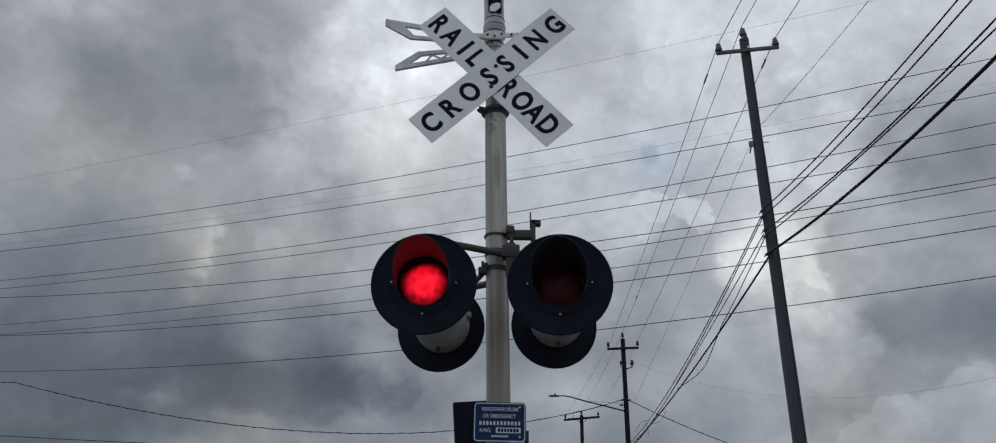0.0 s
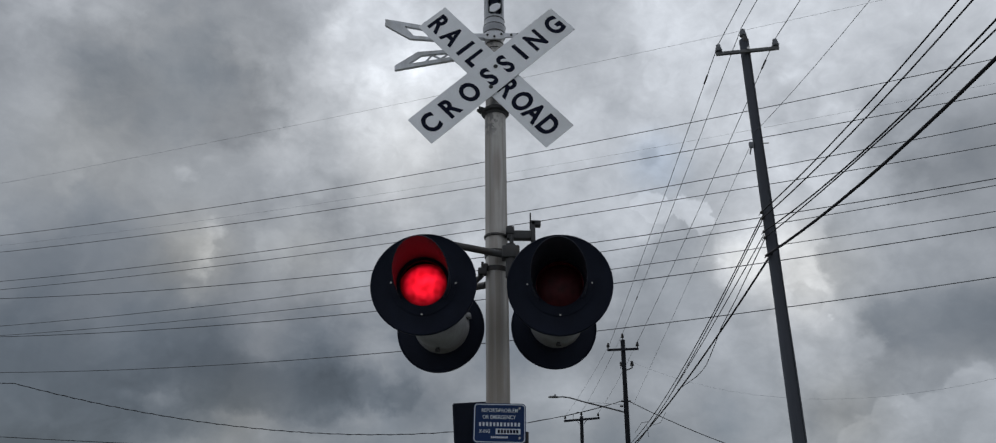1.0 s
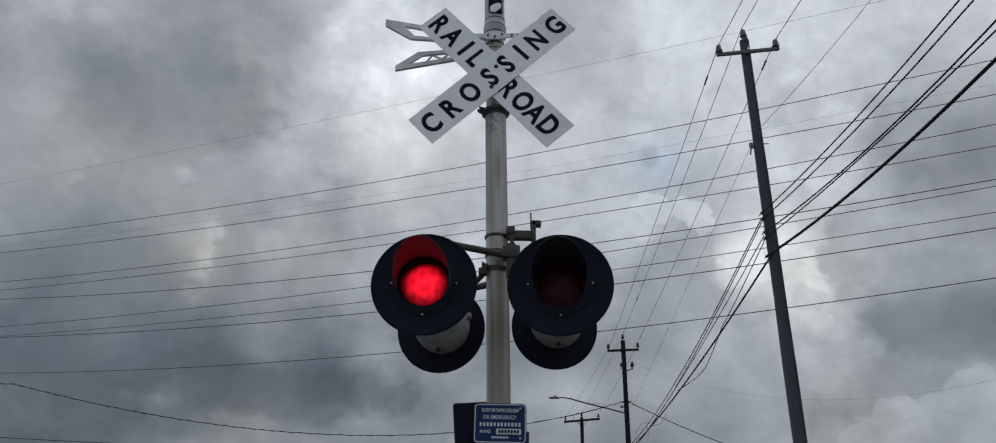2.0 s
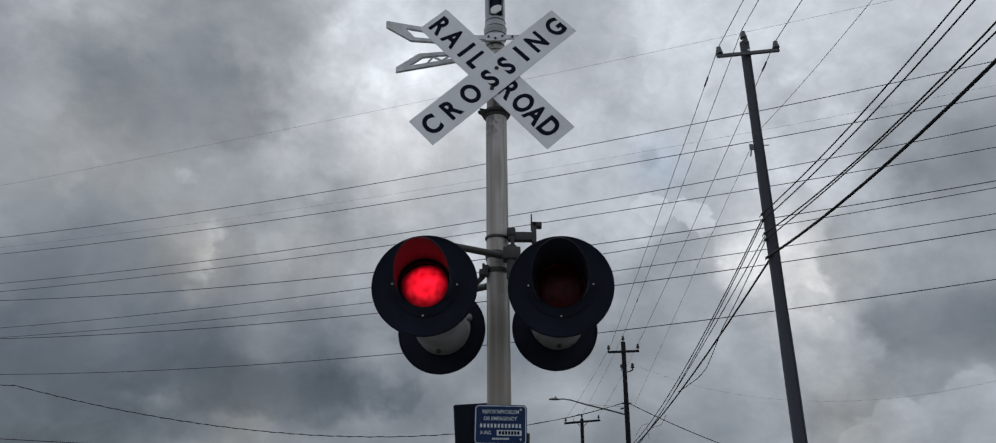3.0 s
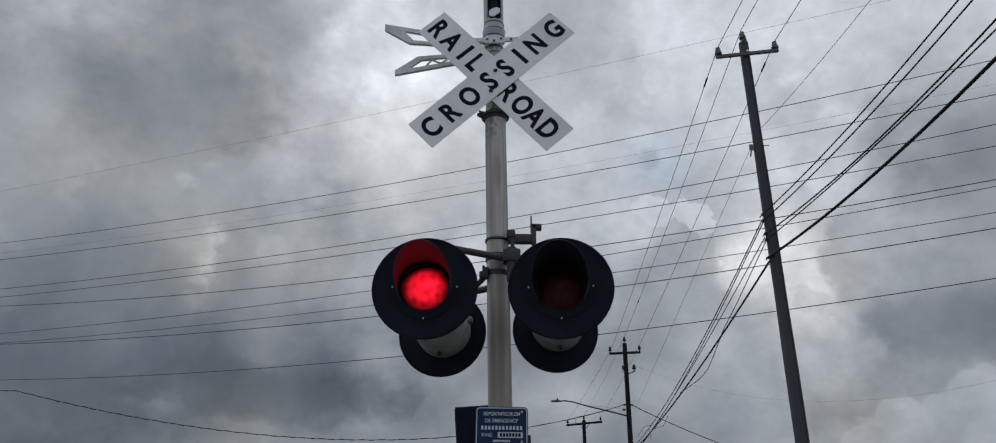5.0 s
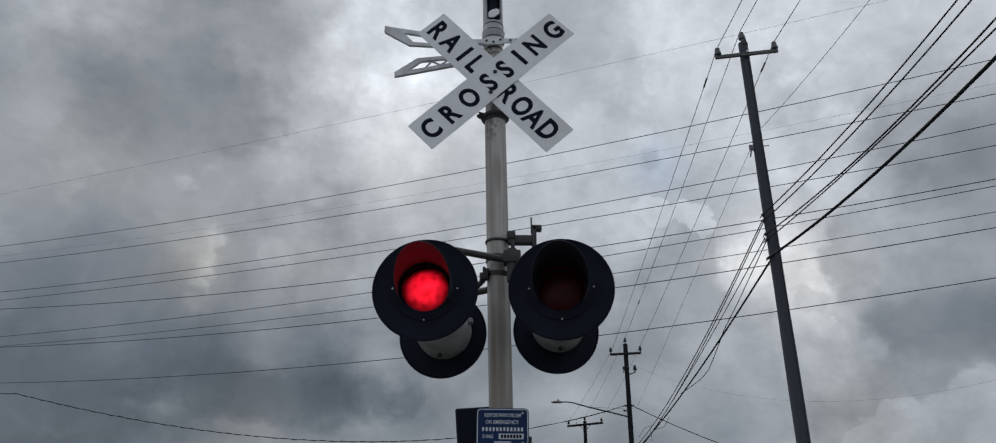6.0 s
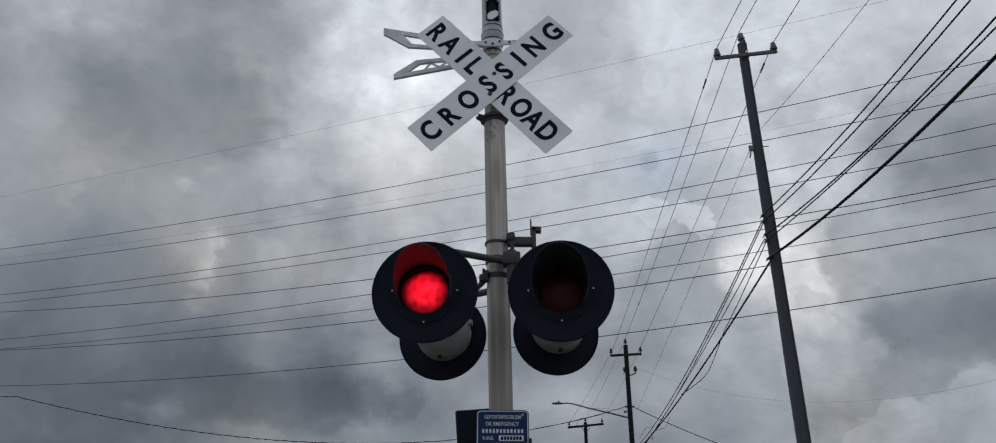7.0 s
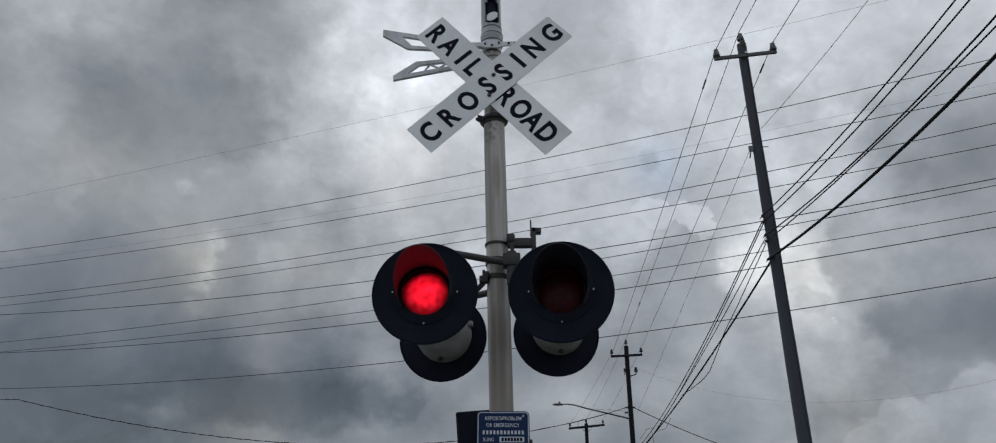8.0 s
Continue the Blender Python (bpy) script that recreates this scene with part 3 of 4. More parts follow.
# ---------------------------------------------------------------- ground
bm = bmesh.new()
xs = [-2500, -600, -150, -40, -12, -4, 0, 4, 12, 40, 150, 600, 2500]
grid = [[bm.verts.new((x, y, 0)) for x in xs] for y in xs]
for r0, r1 in zip(grid, grid[1:]):
    for k in range(len(xs) - 1):
        bm.faces.new((r0[k], r0[k + 1], r1[k + 1], r1[k]))
ground = tagged(part("ground", bm, GROUND, None, smooth=False), "dry grass and dirt beside the crossing", "ground", kind="structure")


# ---------------------------------------------------------------- crossing signal
MX, MY = 0.06, 4.2                 # foot of the mast
LEAN = -1.2                        # degrees
signal = thing("crossing_signal", MX, MY, 0, "grey steel railroad crossing signal with crossbuck and flashing red lamps", "crossing signal")


def at(x, y, z):
    """A place of the world in the signal's own space."""
    return Vector((x - MX, y - MY, z))


def on_mast(z):
    return Vector((math.tan(radians(LEAN)) * z, 0, z))


def put(x, y, z, rx=0, ry=0, rz=0):
    return Matrix.Translation(at(x, y, z)) @ pose(0, 0, 0, rx, ry, rz)


TILT = pose(0, 0, 0, 0, LEAN, 0)
mast = part("mast", lathe(bmesh.new(), [(0, 0.0), (0.0655, 0.0), (0.0655, 4.04), (0.060, 4.045), (0.060, 4.68), (0, 4.68)], 40), MASTPAINT, signal, "grey galvanised pipe with brown stains", TILT)
part("base_flange", lathe(bmesh.new(), [(0, 0.0), (0.2, 0.0), (0.2, 0.03), (0.1, 0.05), (0.085, 0.3), (0.066, 0.32), (0, 0.32)], 32), CAST, signal, "cast base", TILT)
part("mast_collar", lathe(bmesh.new(), [(0.062, 4.03), (0.071, 4.03), (0.073, 4.045), (0.088, 4.052), (0.09, 4.066), (0.075, 4.073), (0.07, 4.085), (0.062, 4.085)], 36, closed=True), CAST, signal, "dark flanged collar", Matrix.Translation((0, 0, -0.025)) @ TILT)
part("mast_cap", lathe(bmesh.new(), [(0.061, 4.655), (0.072, 4.655), (0.0725, 4.663), (0.0725, 4.70), (0.0745, 4.705), (0.0745, 4.728), (0.070, 4.74), (0.068, 4.78), (0.061, 4.78)], 40, closed=True), BELLGREY, signal, "grey painted cap ring", Matrix.Translation((0, 0, -0.045)) @ TILT)
for side in (-1, 1):
    reach = 0.118 if side < 0 else 0.092
    part("collar_ear", prism(bmesh.new(), [(side * 0.055, -0.018), (side * (reach - 0.02), -0.004), (side * reach, 0.012), (side * (reach - 0.03), 0.016), (side * (reach - 0.012), 0.034), (side * 0.055, 0.02)], -0.045, -0.01, 0.003), CAST, signal, "dark bolted ear of the collar", Matrix.Translation(on_mast(4.028)) @ TILT)
# bell head with an open window
bm = bmesh.new()
N, window = 48, 6
levels = [4.78, 4.803, 4.815, 4.98, 5.0, 5.12]
for rad, flip in ((0.0665, False), (0.058, True)):
    rings = [[bm.verts.new((rad * math.cos(2 * math.pi * k / N - math.pi / 2), rad * math.sin(2 * math.pi * k / N - math.pi / 2), z)) for k in range(N)] for z in levels]
    for j in range(len(levels) - 1):
        for k in range(N):
            kk = (k - 1) if k < N / 2 else (k - 1 - N)
            if abs(kk + 0.5) < window and 2 <= j <= 2:
                continue
            if abs(kk + 0.5) < window - 2 and 1 <= j <= 3:
                continue
            q = (rings[j][k], rings[j][(k + 1) % N], rings[j + 1][(k + 1) % N], rings[j + 1][k])
            bm.faces.new(q[::-1] if flip else q)
bell = part("bell_housing", bm, BELLGREY, signal, "grey bell housing with an open window", Matrix.Translation((0, 0, -0.045)) @ TILT)
part("bell_lid", lathe(bmesh.new(), [(0, 5.12), (0.075, 5.12), (0.075, 5.135), (0.05, 5.16), (0, 5.17)], 32), BELLGREY, bell)
part("bell_core", lathe(bmesh.new(), [(0, 4.79), (0.045, 4.79), (0.045, 5.1), (0, 5.1)], 24), BLACK, bell, "dark bell mechanism")
part("bell_gong", prism(bmesh.new(), [(-0.036, -0.034), (-0.004, -0.040), (0.036, -0.006), (0.038, 0.026), (0.018, 0.038), (-0.018, 0.026), (-0.036, 0.004)], -0.004, 0.004, 0.002), WHITE, bell, "pale tilted striker plate", Matrix.Translation((0.006, -0.050, 4.866)))

for z, r0, h in ((4.737, 0.0685, 0.009), (4.684, 0.0745, 0.007), (4.628, 0.073, 0.010), (4.545, 0.0615, 0.012), (4.50, 0.0615, 0.006)):
    part("seam_ring", lathe(bmesh.new(), [(0.058, -h / 2), (r0, -h / 2), (r0 + 0.0015, 0), (r0, h / 2), (0.058, h / 2)], 40, closed=True), CAST, signal, "dark seam ring", Matrix.Translation(on_mast(z)) @ TILT)

# clamp bar behind the sign, with holes and bolts
bm = bmesh.new()
prism(bm, [(-0.185, -0.018), (-0.07, -0.018), (-0.055, -0.03), (0.055, -0.03), (0.07, -0.018), (0.185, -0.018), (0.185, 0.016), (0.06, 0.016), (0.045, 0.034), (-0.045, 0.034), (-0.06, 0.016), (-0.185, 0.016)], -0.006, 0.006, 0.002)
bar = part("sign_clamp", bm, WHITEPAINT, signal, "white sign clamp bar", Matrix.Translation(on_mast(4.572) + Vector((-0.0, -0.078, 0))) @ pose(0, 0, 0, 0, 0, -2))
for bx, bz in ((-0.15, -0.002), (-0.045, 0.0), (0.0, -0.012), (0.045, 0.004), (0.11, -0.002), (0.15, 0.0)):
    part("clamp_bolt", lathe(bmesh.new(), [(0, 0), (0.008, 0), (0.008, 0.006), (0.004, 0.009), (0, 0.009)], 6), CAST, bar, "", Matrix.Translation((bx, -0.007, bz)) @ FACE_Y)

# crossbuck blades: lettered boards at right angles
BUCK = put(-0.0386, 4.100, 4.258, 0, 1.98, -2.25)


def blade(angle, y, marks, label):
    m = BUCK @ Matrix.Translation((0, y, 0)) @ pose(0, 0, 0, 0, -angle, 0)
    b = part("crossbuck_blade", prism(bmesh.new(), rounded(1.22, 0.229, 0.006, 2), -0.0022, 0.0022, 0.0006), WHITE, signal, label, m)
    for ch, u in marks:
        letters(ch, 0.188, INK, b, Matrix.Translation(((u - 0.5) * 1.22, -0.0026, 0)) @ FACE_Y, 0.0066, 0.80 if ch != "I" else 0.9, "letter")
    return b


front = blade(45, -0.010, [("C", 0.073), ("R", 0.205), ("O", 0.335), ("S", 0.47), ("S", 0.585), ("I", 0.69), ("N", 0.80), ("G", 0.935)], "white board lettered CROSSING in black")
rear = blade(-45.7, 0.0, [("R", 0.068), ("A", 0.173), ("I", 0.278), ("L", 0.365), ("R", 0.618), ("O", 0.722), ("A", 0.815), ("D", 0.915)], "white board lettered RAIL ROAD in black")
for bx, bz in ((0.012, 0.052), (-0.01, -0.10)):
    part("blade_bolt", lathe(bmesh.new(), [(0, 0), (0.014, 0), (0.014, 0.002), (0.009, 0.003), (0.009, 0.009), (0, 0.011)], 12), CAST, front, "", pose(0, 0, 0, 0, 45, 0) @ Matrix.Translation((bx, -0.003, bz)) @ FACE_Y)
part("blade_standoff", box(bmesh.new(), 0, 0, 0, 0.05, 0.06, 0.2, 0.004), CAST, signal, "", put(-0.035, 4.128, 4.26, 0, LEAN, 0))


# lattice arms that reach out beside the crossbuck
def lattice(outline, inner, braces, label, lift=0.0):
    """A flat arm frame: an outer polygon with an opening, and braces across it."""
    bm = bmesh.new()
    n = len(outline)
    for y in (-0.011, 0.011):
        o = [bm.verts.new((x, y, z)) for x, z in outline]
        i = [bm.verts.new((x, y, z)) for x, z in inner]
        for k in range(n):
            bm.faces.new((o[k], o[(k + 1) % n], i[(k + 1) % n], i[k]))
        if y < 0:
            o0, i0 = o, i
        else:
            for k in range(n):
                bm.faces.new((o0[k], o0[(k + 1) % n], o[(k + 1) % n], o[k]))
                bm.faces.new((i0[k], i0[(k + 1) % n], i[(k + 1) % n], i[k]))
    bmesh.ops.recalc_face_normals(bm, faces=bm.faces[:])
    arm = part("bracket_arm", bm, WHITEPAINT, signal, label, Matrix.Translation((0, 0.07, lift)), smooth=False)
    for a, b in braces:
        part("brace", tube(bmesh.new(), [(a[0], 0, a[1]), (b[0], 0, b[1])], 0.007, 6), WHITEPAINT, arm)
    return arm


lattice([(-0.838, 4.800), (-0.585, 4.752), (-0.10, 4.66), (-0.10, 4.60), (-0.50, 4.632), (-0.665, 4.643), (-0.838, 4.752)],
        [(-0.70, 4.743), (-0.59, 4.722), (-0.14, 4.64), (-0.14, 4.622), (-0.50, 4.655), (-0.640, 4.668), (-0.70, 4.735)],
        [((-0.50, 4.655), (-0.45, 4.70)), ((-0.45, 4.70), (-0.40, 4.645))], "white lattice bracket arm with an open middle")
lattice([(-0.752, 4.412), (-0.605, 4.524), (-0.45, 4.540), (-0.10, 4.56), (-0.10, 4.50), (-0.37, 4.462), (-0.750, 4.378)],
        [(-0.665, 4.428), (-0.58, 4.497), (-0.45, 4.515), (-0.14, 4.535), (-0.14, 4.522), (-0.37, 4.490), (-0.60, 4.440)],
        [((-0.55, 4.45), (-0.51, 4.505)), ((-0.51, 4.505), (-0.45, 4.475)), ((-0.45, 4.475), (-0.40, 4.515))], "white lattice bracket arm with braces", 0.013)

# ---- flashing lamps
CORES = []
DISC = 0.2755


def lamp(x, y, z, yaw, pitch, live, label, lift=0.0):
    """A round black background with hood, red lens and housing; it faces local -y."""
    m = put(x, y, z, pitch, 0, yaw) @ Matrix.Scale(1.0 if live else 1.008, 4)
    disc = part("signal_lamp", lathe(bmesh.new(), [(0.137, -0.004), (DISC - 0.012, -0.004), (DISC - 0.004, -0.012), (DISC, -0.010), (DISC + 0.001, 0.004), (DISC - 0.004, 0.008), (DISC - 0.012, 0.002), (0.137, 0.002)], 72, FACE_Y, closed=True), BLACK, signal, label, m)
    # housing: a rounded can with a hinge lug and a latch
    k, seat = (1.0, Matrix.Identity(4)) if live else (0.90, Matrix.Translation((-0.012, 0, lift)))
    part("housing", lathe(bmesh.new(), [(0.12, -0.0025), (0.190 * k, -0.0025), (0.190 * k, -0.04), (0.182 * k, -0.05), (0.178 * k, -0.24), (0.16 * k, -0.29), (0.10 * k, -0.33), (0, -0.335)], 48, FACE_Y), HOUSING, disc, "pale grey aluminium housing", seat)
    if live:
        # lining added to keep the turned-away half's glow off the housing
        part("housing_lining", lathe(bmesh.new(), [(0.139, -0.004), (0.17, -0.02), (0.17, -0.26), (0.10, -0.318), (0, -0.32)], 48, FACE_Y), BLACK, disc, "added black lining that stops stray glow in the housing")
    part("latch", box(bmesh.new(), -0.185 * k, 0.06, 0.05, 0.04, 0.05, 0.03, 0.004), HOUSING, disc, "latch lug", seat)
    part("drain_plug", lathe(bmesh.new(), [(0, 0), (0.011, 0), (0.011, 0.012), (0.017, 0.014), (0.017, 0.026), (0, 0.03)], 10), CAST, disc, "", seat @ Matrix.Translation((0.0, 0.12, -0.175 * k)) @ pose(0, 0, 0, 180, 0, 0))
    # hood: a short tunnel, long on top and cut away below
    bm = bmesh.new()
    n, rows_ = 40, 6
    span = radians(128)
    for rad in (0.143, 0.139):
        ring = []
        for j in range(rows_ + 1):
            line = []
            for k in range(n + 1):
                a = -span + 2 * span * k / n
                reach = 0.03 + 0.285 * max(0.0, math.cos(a * 0.62)) ** 1.3
                line.append(bm.verts.new((rad * math.sin(a), -0.004 - reach * j / rows_, rad * math.cos(a))))
            ring.append(line)
        for j in range(rows_):
            for k in range(n):
                bm.faces.new((ring[j][k], ring[j][k + 1], ring[j + 1][k + 1], ring[j + 1][k]))
        if rad > 0.14:
            outer = ring
    for k in range(n):
        bm.faces.new((outer[-1][k], outer[-1][k + 1], ring[-1][k + 1], ring[-1][k]))
    for k in (0, n):
        for j in range(rows_):
            bm.faces.new((outer[j][k], outer[j + 1][k], ring[j + 1][k], ring[j][k]))
    bmesh.ops.recalc_face_normals(bm, faces=bm.faces[:])
    part("hood", bm, HOODBLACK, disc, "black visor hood")
    part("hood_flange", lathe(bmesh.new(), [(0.124, 0.0045), (0.172, 0.0045), (0.172, 0.007), (0.15, 0.010), (0.124, 0.012)], 48, FACE_Y, closed=True), BLACK, disc)
    for a in (-90, 90, 180):
        s = part("screw", lathe(bmesh.new(), [(0, 0), (0.0045, 0), (0.0045, 0.002), (0.002, 0.003), (0, 0.003)], 10), STEEL, disc, "", Matrix.Translation((0.168 * math.sin(radians(a)), -0.010, 0.168 * math.cos(radians(a)))) @ FACE_Y)
    part("lens", lathe(bmesh.new(), [(0.1235, 0.005), (0.1225, 0.0115), (0.11, 0.015), (0.08, 0.021), (0.04, 0.025), (0, 0.026)], 48, FACE_Y), LENS, disc, "red prismatic lens")
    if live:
        # made-up ball: turning its lit half away stands in for switching off
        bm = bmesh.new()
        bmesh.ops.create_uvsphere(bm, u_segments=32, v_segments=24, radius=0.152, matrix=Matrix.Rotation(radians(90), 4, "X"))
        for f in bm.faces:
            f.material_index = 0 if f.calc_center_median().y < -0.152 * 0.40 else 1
        core = part("blink_ball", bm, LIT, disc, "stand-in ball lit red on one half, turned to make the lamp blink", Matrix.Translation((0, 0.147, 0)), mats=[LIT, UNLIT])
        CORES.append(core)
    else:
        part("reflector", lathe(bmesh.new(), [(0.136, 0.001), (0.1, 0.0), (0, -0.001)], 32, FACE_Y), UNLIT, disc, "dark red reflector")
        part("cover_plate", lathe(bmesh.new(), [(0, -0.004), (0.16, -0.004), (0.16, -0.007), (0, -0.007)], 40, FACE_Y), BLACK, disc)
    return disc


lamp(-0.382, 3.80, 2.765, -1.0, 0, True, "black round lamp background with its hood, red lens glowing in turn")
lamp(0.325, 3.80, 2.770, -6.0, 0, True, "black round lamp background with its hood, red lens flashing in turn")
lamp(-0.352, 4.72, 2.773, 172, 0, False, "black lamp background facing away, seen from its housing side", 0.012)
lamp(0.372, 4.86, 2.833, 183, 0, False, "black lamp background facing away, seen from its housing side", 0.03)

# arms, clamps and bands that carry the lamps
part("lamp_arm", tube(bmesh.new(), [at(-0.36, 4.06, 3.104), at(-0.16, 4.075, 3.072), at(0.055, 4.09, 3.036)], 0.020, 14), CAST, signal, "dark pipe arm")
part("lamp_arm", tube(bmesh.new(), [at(0.085, 4.09, 3.038), at(0.20, 4.07, 2.99), at(0.33, 4.06, 2.97)], 0.021, 14), CAST, signal, "dark pipe arm")
part("arm_drop", tube(bmesh.new(), [at(-0.37, 4.06, 3.06), at(-0.38, 4.06, 2.90)], 0.026, 12), CAST, signal)
part("arm_drop", tube(bmesh.new(), [at(0.335, 4.06, 3.0), at(0.335, 4.06, 2.90)], 0.026, 12), CAST, signal)
bm = box(bmesh.new(), *at(0.075, 4.09, 3.048), 0.10, 0.09, 0.075, 0.012)
tube(bm, [at(0.075, 4.08, 2.90), at(0.075, 4.08, 3.098)], 0.028, 12)
part("arm_clamp", bm, CAST, signal, "cast arm clamp")
part("lamp_arm", tube(bmesh.new(), [at(-0.06, 4.26, 2.915), at(-0.13, 4.35, 2.93), at(-0.33, 4.45, 2.98)], 0.021, 12), CAST, signal, "dark pipe arm")
part("lamp_arm", tube(bmesh.new(), [at(0.09, 4.26, 2.93), at(0.22, 4.36, 2.95), at(0.36, 4.47, 2.98)], 0.021, 12), CAST, signal, "dark pipe arm")
part("arm_drop", tube(bmesh.new(), [at(-0.34, 4.45, 3.0), at(-0.34, 4.45, 2.90)], 0.026, 12), CAST, signal)
part("arm_drop", tube(bmesh.new(), [at(0.362, 4.47, 3.0), at(0.362, 4.47, 2.90)], 0.026, 12), CAST, signal)
for z, w, t in ((3.185, 0.0725, 0.014), (3.075, 0.070, 0.04), (2.978, 0.070, 0.03)):
    part("mast_band", lathe(bmesh.new(), [(0.064, -t / 2), (w, -t / 2), (w + 0.002, 0), (w, t / 2), (0.064, t / 2)], 36, closed=True), CAST, signal, "", Matrix.Translation(on_mast(z)) @ pose(0, 0, 0, 0, LEAN + 3, 0))
bm = box(bmesh.new(), *at(-0.085, 4.16, 2.960), 0.05, 0.05, 0.04, 0.008)
box(bm, *at(-0.068, 4.15, 2.990), 0.028, 0.03, 0.03, 0.006)
tube(bm, [at(-0.085, 4.15, 2.945), at(-0.085, 4.15, 3.015)], 0.008, 8)
tube(bm, [at(-0.085, 4.17, 2.945), at(-0.13, 4.19, 2.905)], 0.016, 8)
part("band_lug", bm, CAST, signal, "bolted lug")
bm = box(bmesh.new(), *at(0.128, 4.14, 3.177), 0.15, 0.05, 0.052, 0.008)
box(bm, *at(0.072, 4.13, 3.202), 0.05, 0.05, 0.05, 0.012)
box(bm, *at(0.205, 4.13, 3.197), 0.026, 0.05, 0.13, 0.003)
box(bm, *at(0.222, 4.13, 3.247), 0.055, 0.05, 0.028, 0.003)
tube(bm, [at(0.190, 4.13, 3.212), at(0.190, 4.13, 3.318)], 0.0045, 6)
tube(bm, [at(0.08, 4.115, 3.122), at(0.08, 4.115, 3.172)], 0.012, 8)
part("angle_bracket", bm, CAST, signal, "dark angle bracket with a thin rod")

# emergency sign
SIGN = put(0.021, 4.118, 2.1075, 0, 0.4, 0)
sign = part("emergency_sign", prism(bmesh.new(), rounded(0.276, 0.205, 0.022), -0.0015, 0.0015, 0.0004), BLUE, signal, "blue emergency notice plate with white lettering", SIGN)
bm = bmesh.new()
o, i = rounded(0.268, 0.197, 0.019), rounded(0.259, 0.188, 0.015)
vo, vi = [bm.verts.new((x, -0.0026, z)) for x, z in o], [bm.verts.new((x, -0.0026, z)) for x, z in i]
wo, wi = [bm.verts.new((x, -0.0014, z)) for x, z in o], [bm.verts.new((x, -0.0014, z)) for x, z in i]
for k in range(len(o)):
    j = (k + 1) % len(o)
    bm.faces.new((vo[k], vo[j], vi[j], vi[k]))
    bm.faces.new((vo[k], vo[j], wo[j], wo[k]))
    bm.faces.new((vi[k], vi[j], wi[j], wi[k]))
bmesh.ops.recalc_face_normals(bm, faces=bm.faces[:])
part("sign_border", bm, SIGNWHITE, sign, "white border line", smooth=False)


def row(text, x, z, size, squeeze=0.8):
    letters(text, size, SIGNWHITE, sign, Matrix.Translation((x, -0.0026, z)) @ FACE_Y, 0.0002, squeeze, "lettering", 0.0005)


def bars(count, x, z, w, h, mat, y=-0.0026, gap=0.25):
    for k in range(count):
        part("lettering_bar", box(bmesh.new(), x + (k - (count - 1) / 2) * w, y, z, w * (1 - gap), 0.001, h), mat, sign, "", smooth=False)


row("REPORT PROBLEM", 0.0, 0.066, 0.0275, 0.86)
row("OR EMERGENCY", -0.002, 0.031, 0.0275, 0.86)
bars(12, 0.0, -0.006, 0.0185, 0.019, SIGNWHITE, gap=0.42)
row("X-ING", -0.078, -0.042, 0.026, 0.8)
part("number_plate_field", box(bmesh.new(), 0.045, -0.002, -0.042, 0.13, 0.002, 0.028, 0.0004), SIGNWHITE, sign, "white field", smooth=False)
bars(7, 0.045, -0.042, 0.016, 0.018, INK, -0.0034)
bars(9, 0.0, -0.072, 0.010, 0.010, SIGNWHITE)
for bx, bz in ((0.105, 0.078), (-0.008, 0.064), (0.105, -0.074)):
    part("sign_bolt", lathe(bmesh.new(), [(0, 0), (0.006, 0), (0.006, 0.003), (0, 0.004)], 10), STEEL, sign, "", Matrix.Translation((bx, -0.003, bz)) @ FACE_Y)
part("sign_band", lathe(bmesh.new(), [(0.064, -0.012), (0.070, -0.012), (0.070, 0.012), (0.064, 0.012)], 32, closed=True), CAST, signal, "", Matrix.Translation(on_mast(2.1)))

# black cabinet on the mast behind the notice
bm = prism(bmesh.new(), [(-0.300, 2.238), (-0.09, 2.252), (-0.09, 1.80), (-0.265, 1.80)], 0.09, 0.30, 0.008)
cab = part("control_box", bm, BLACK, signal, "black steel box strapped to the mast")
part("box_strap", prism(bmesh.new(), [(-0.10, 2.24), (-0.085, 2.30), (-0.06, 2.32), (-0.03, 2.30), (-0.03, 2.2), (-0.10, 2.2)], 0.0, 0.10, 0.004), GALV, signal, "grey strap bracket")
part("conduit", tube(bmesh.new(), [at(0.165, 4.2, 1.6), at(0.165, 4.2, 2.075)], 0.012, 10), CAST, signal, "dark conduit end")
part("conduit_clip", box(bmesh.new(), *at(0.12, 4.2, 1.98), 0.1, 0.03, 0.025, 0.004), CAST, signal)


# ---------------------------------------------------------------- utility poles and wires
def insulator(parent, x, y, z, s=1.0, mat=PORCELAIN):
    pin = part("insulator", lathe(bmesh.new(), [(0, 0), (0.018 * s, 0), (0.018 * s, 0.07 * s), (0.055 * s, 0.075 * s), (0.062 * s, 0.10 * s), (0.045 * s, 0.115 * s), (0.05 * s, 0.15 * s), (0.036 * s, 0.165 * s), (0.04 * s, 0.2 * s), (0.02 * s, 0.22 * s), (0, 0.22 * s)], 16), mat, parent, "dark pin insulator", Matrix.Translation((x, y, z)))
    return pin


def utility_pole(x, y, height, rb, rt, label, lean=0.0, wood=WOOD):
    p = thing("utility_pole", x, y, 0, label, "utility pole", "poles of the overhead line")
    prof = [(0, 0)] + [(rb + (rt - rb) * k / 10 + 0.004 * math.sin(k * 2.1), height * k / 10) for k in range(11)] + [(rt * 0.6, height + 0.03), (0, height + 0.03)]
    part("pole_shaft", lathe(bmesh.new(), prof, 24), wood, p, "dark weathered wooden shaft", pose(0, 0, 0, 0, lean, 0))
    return p


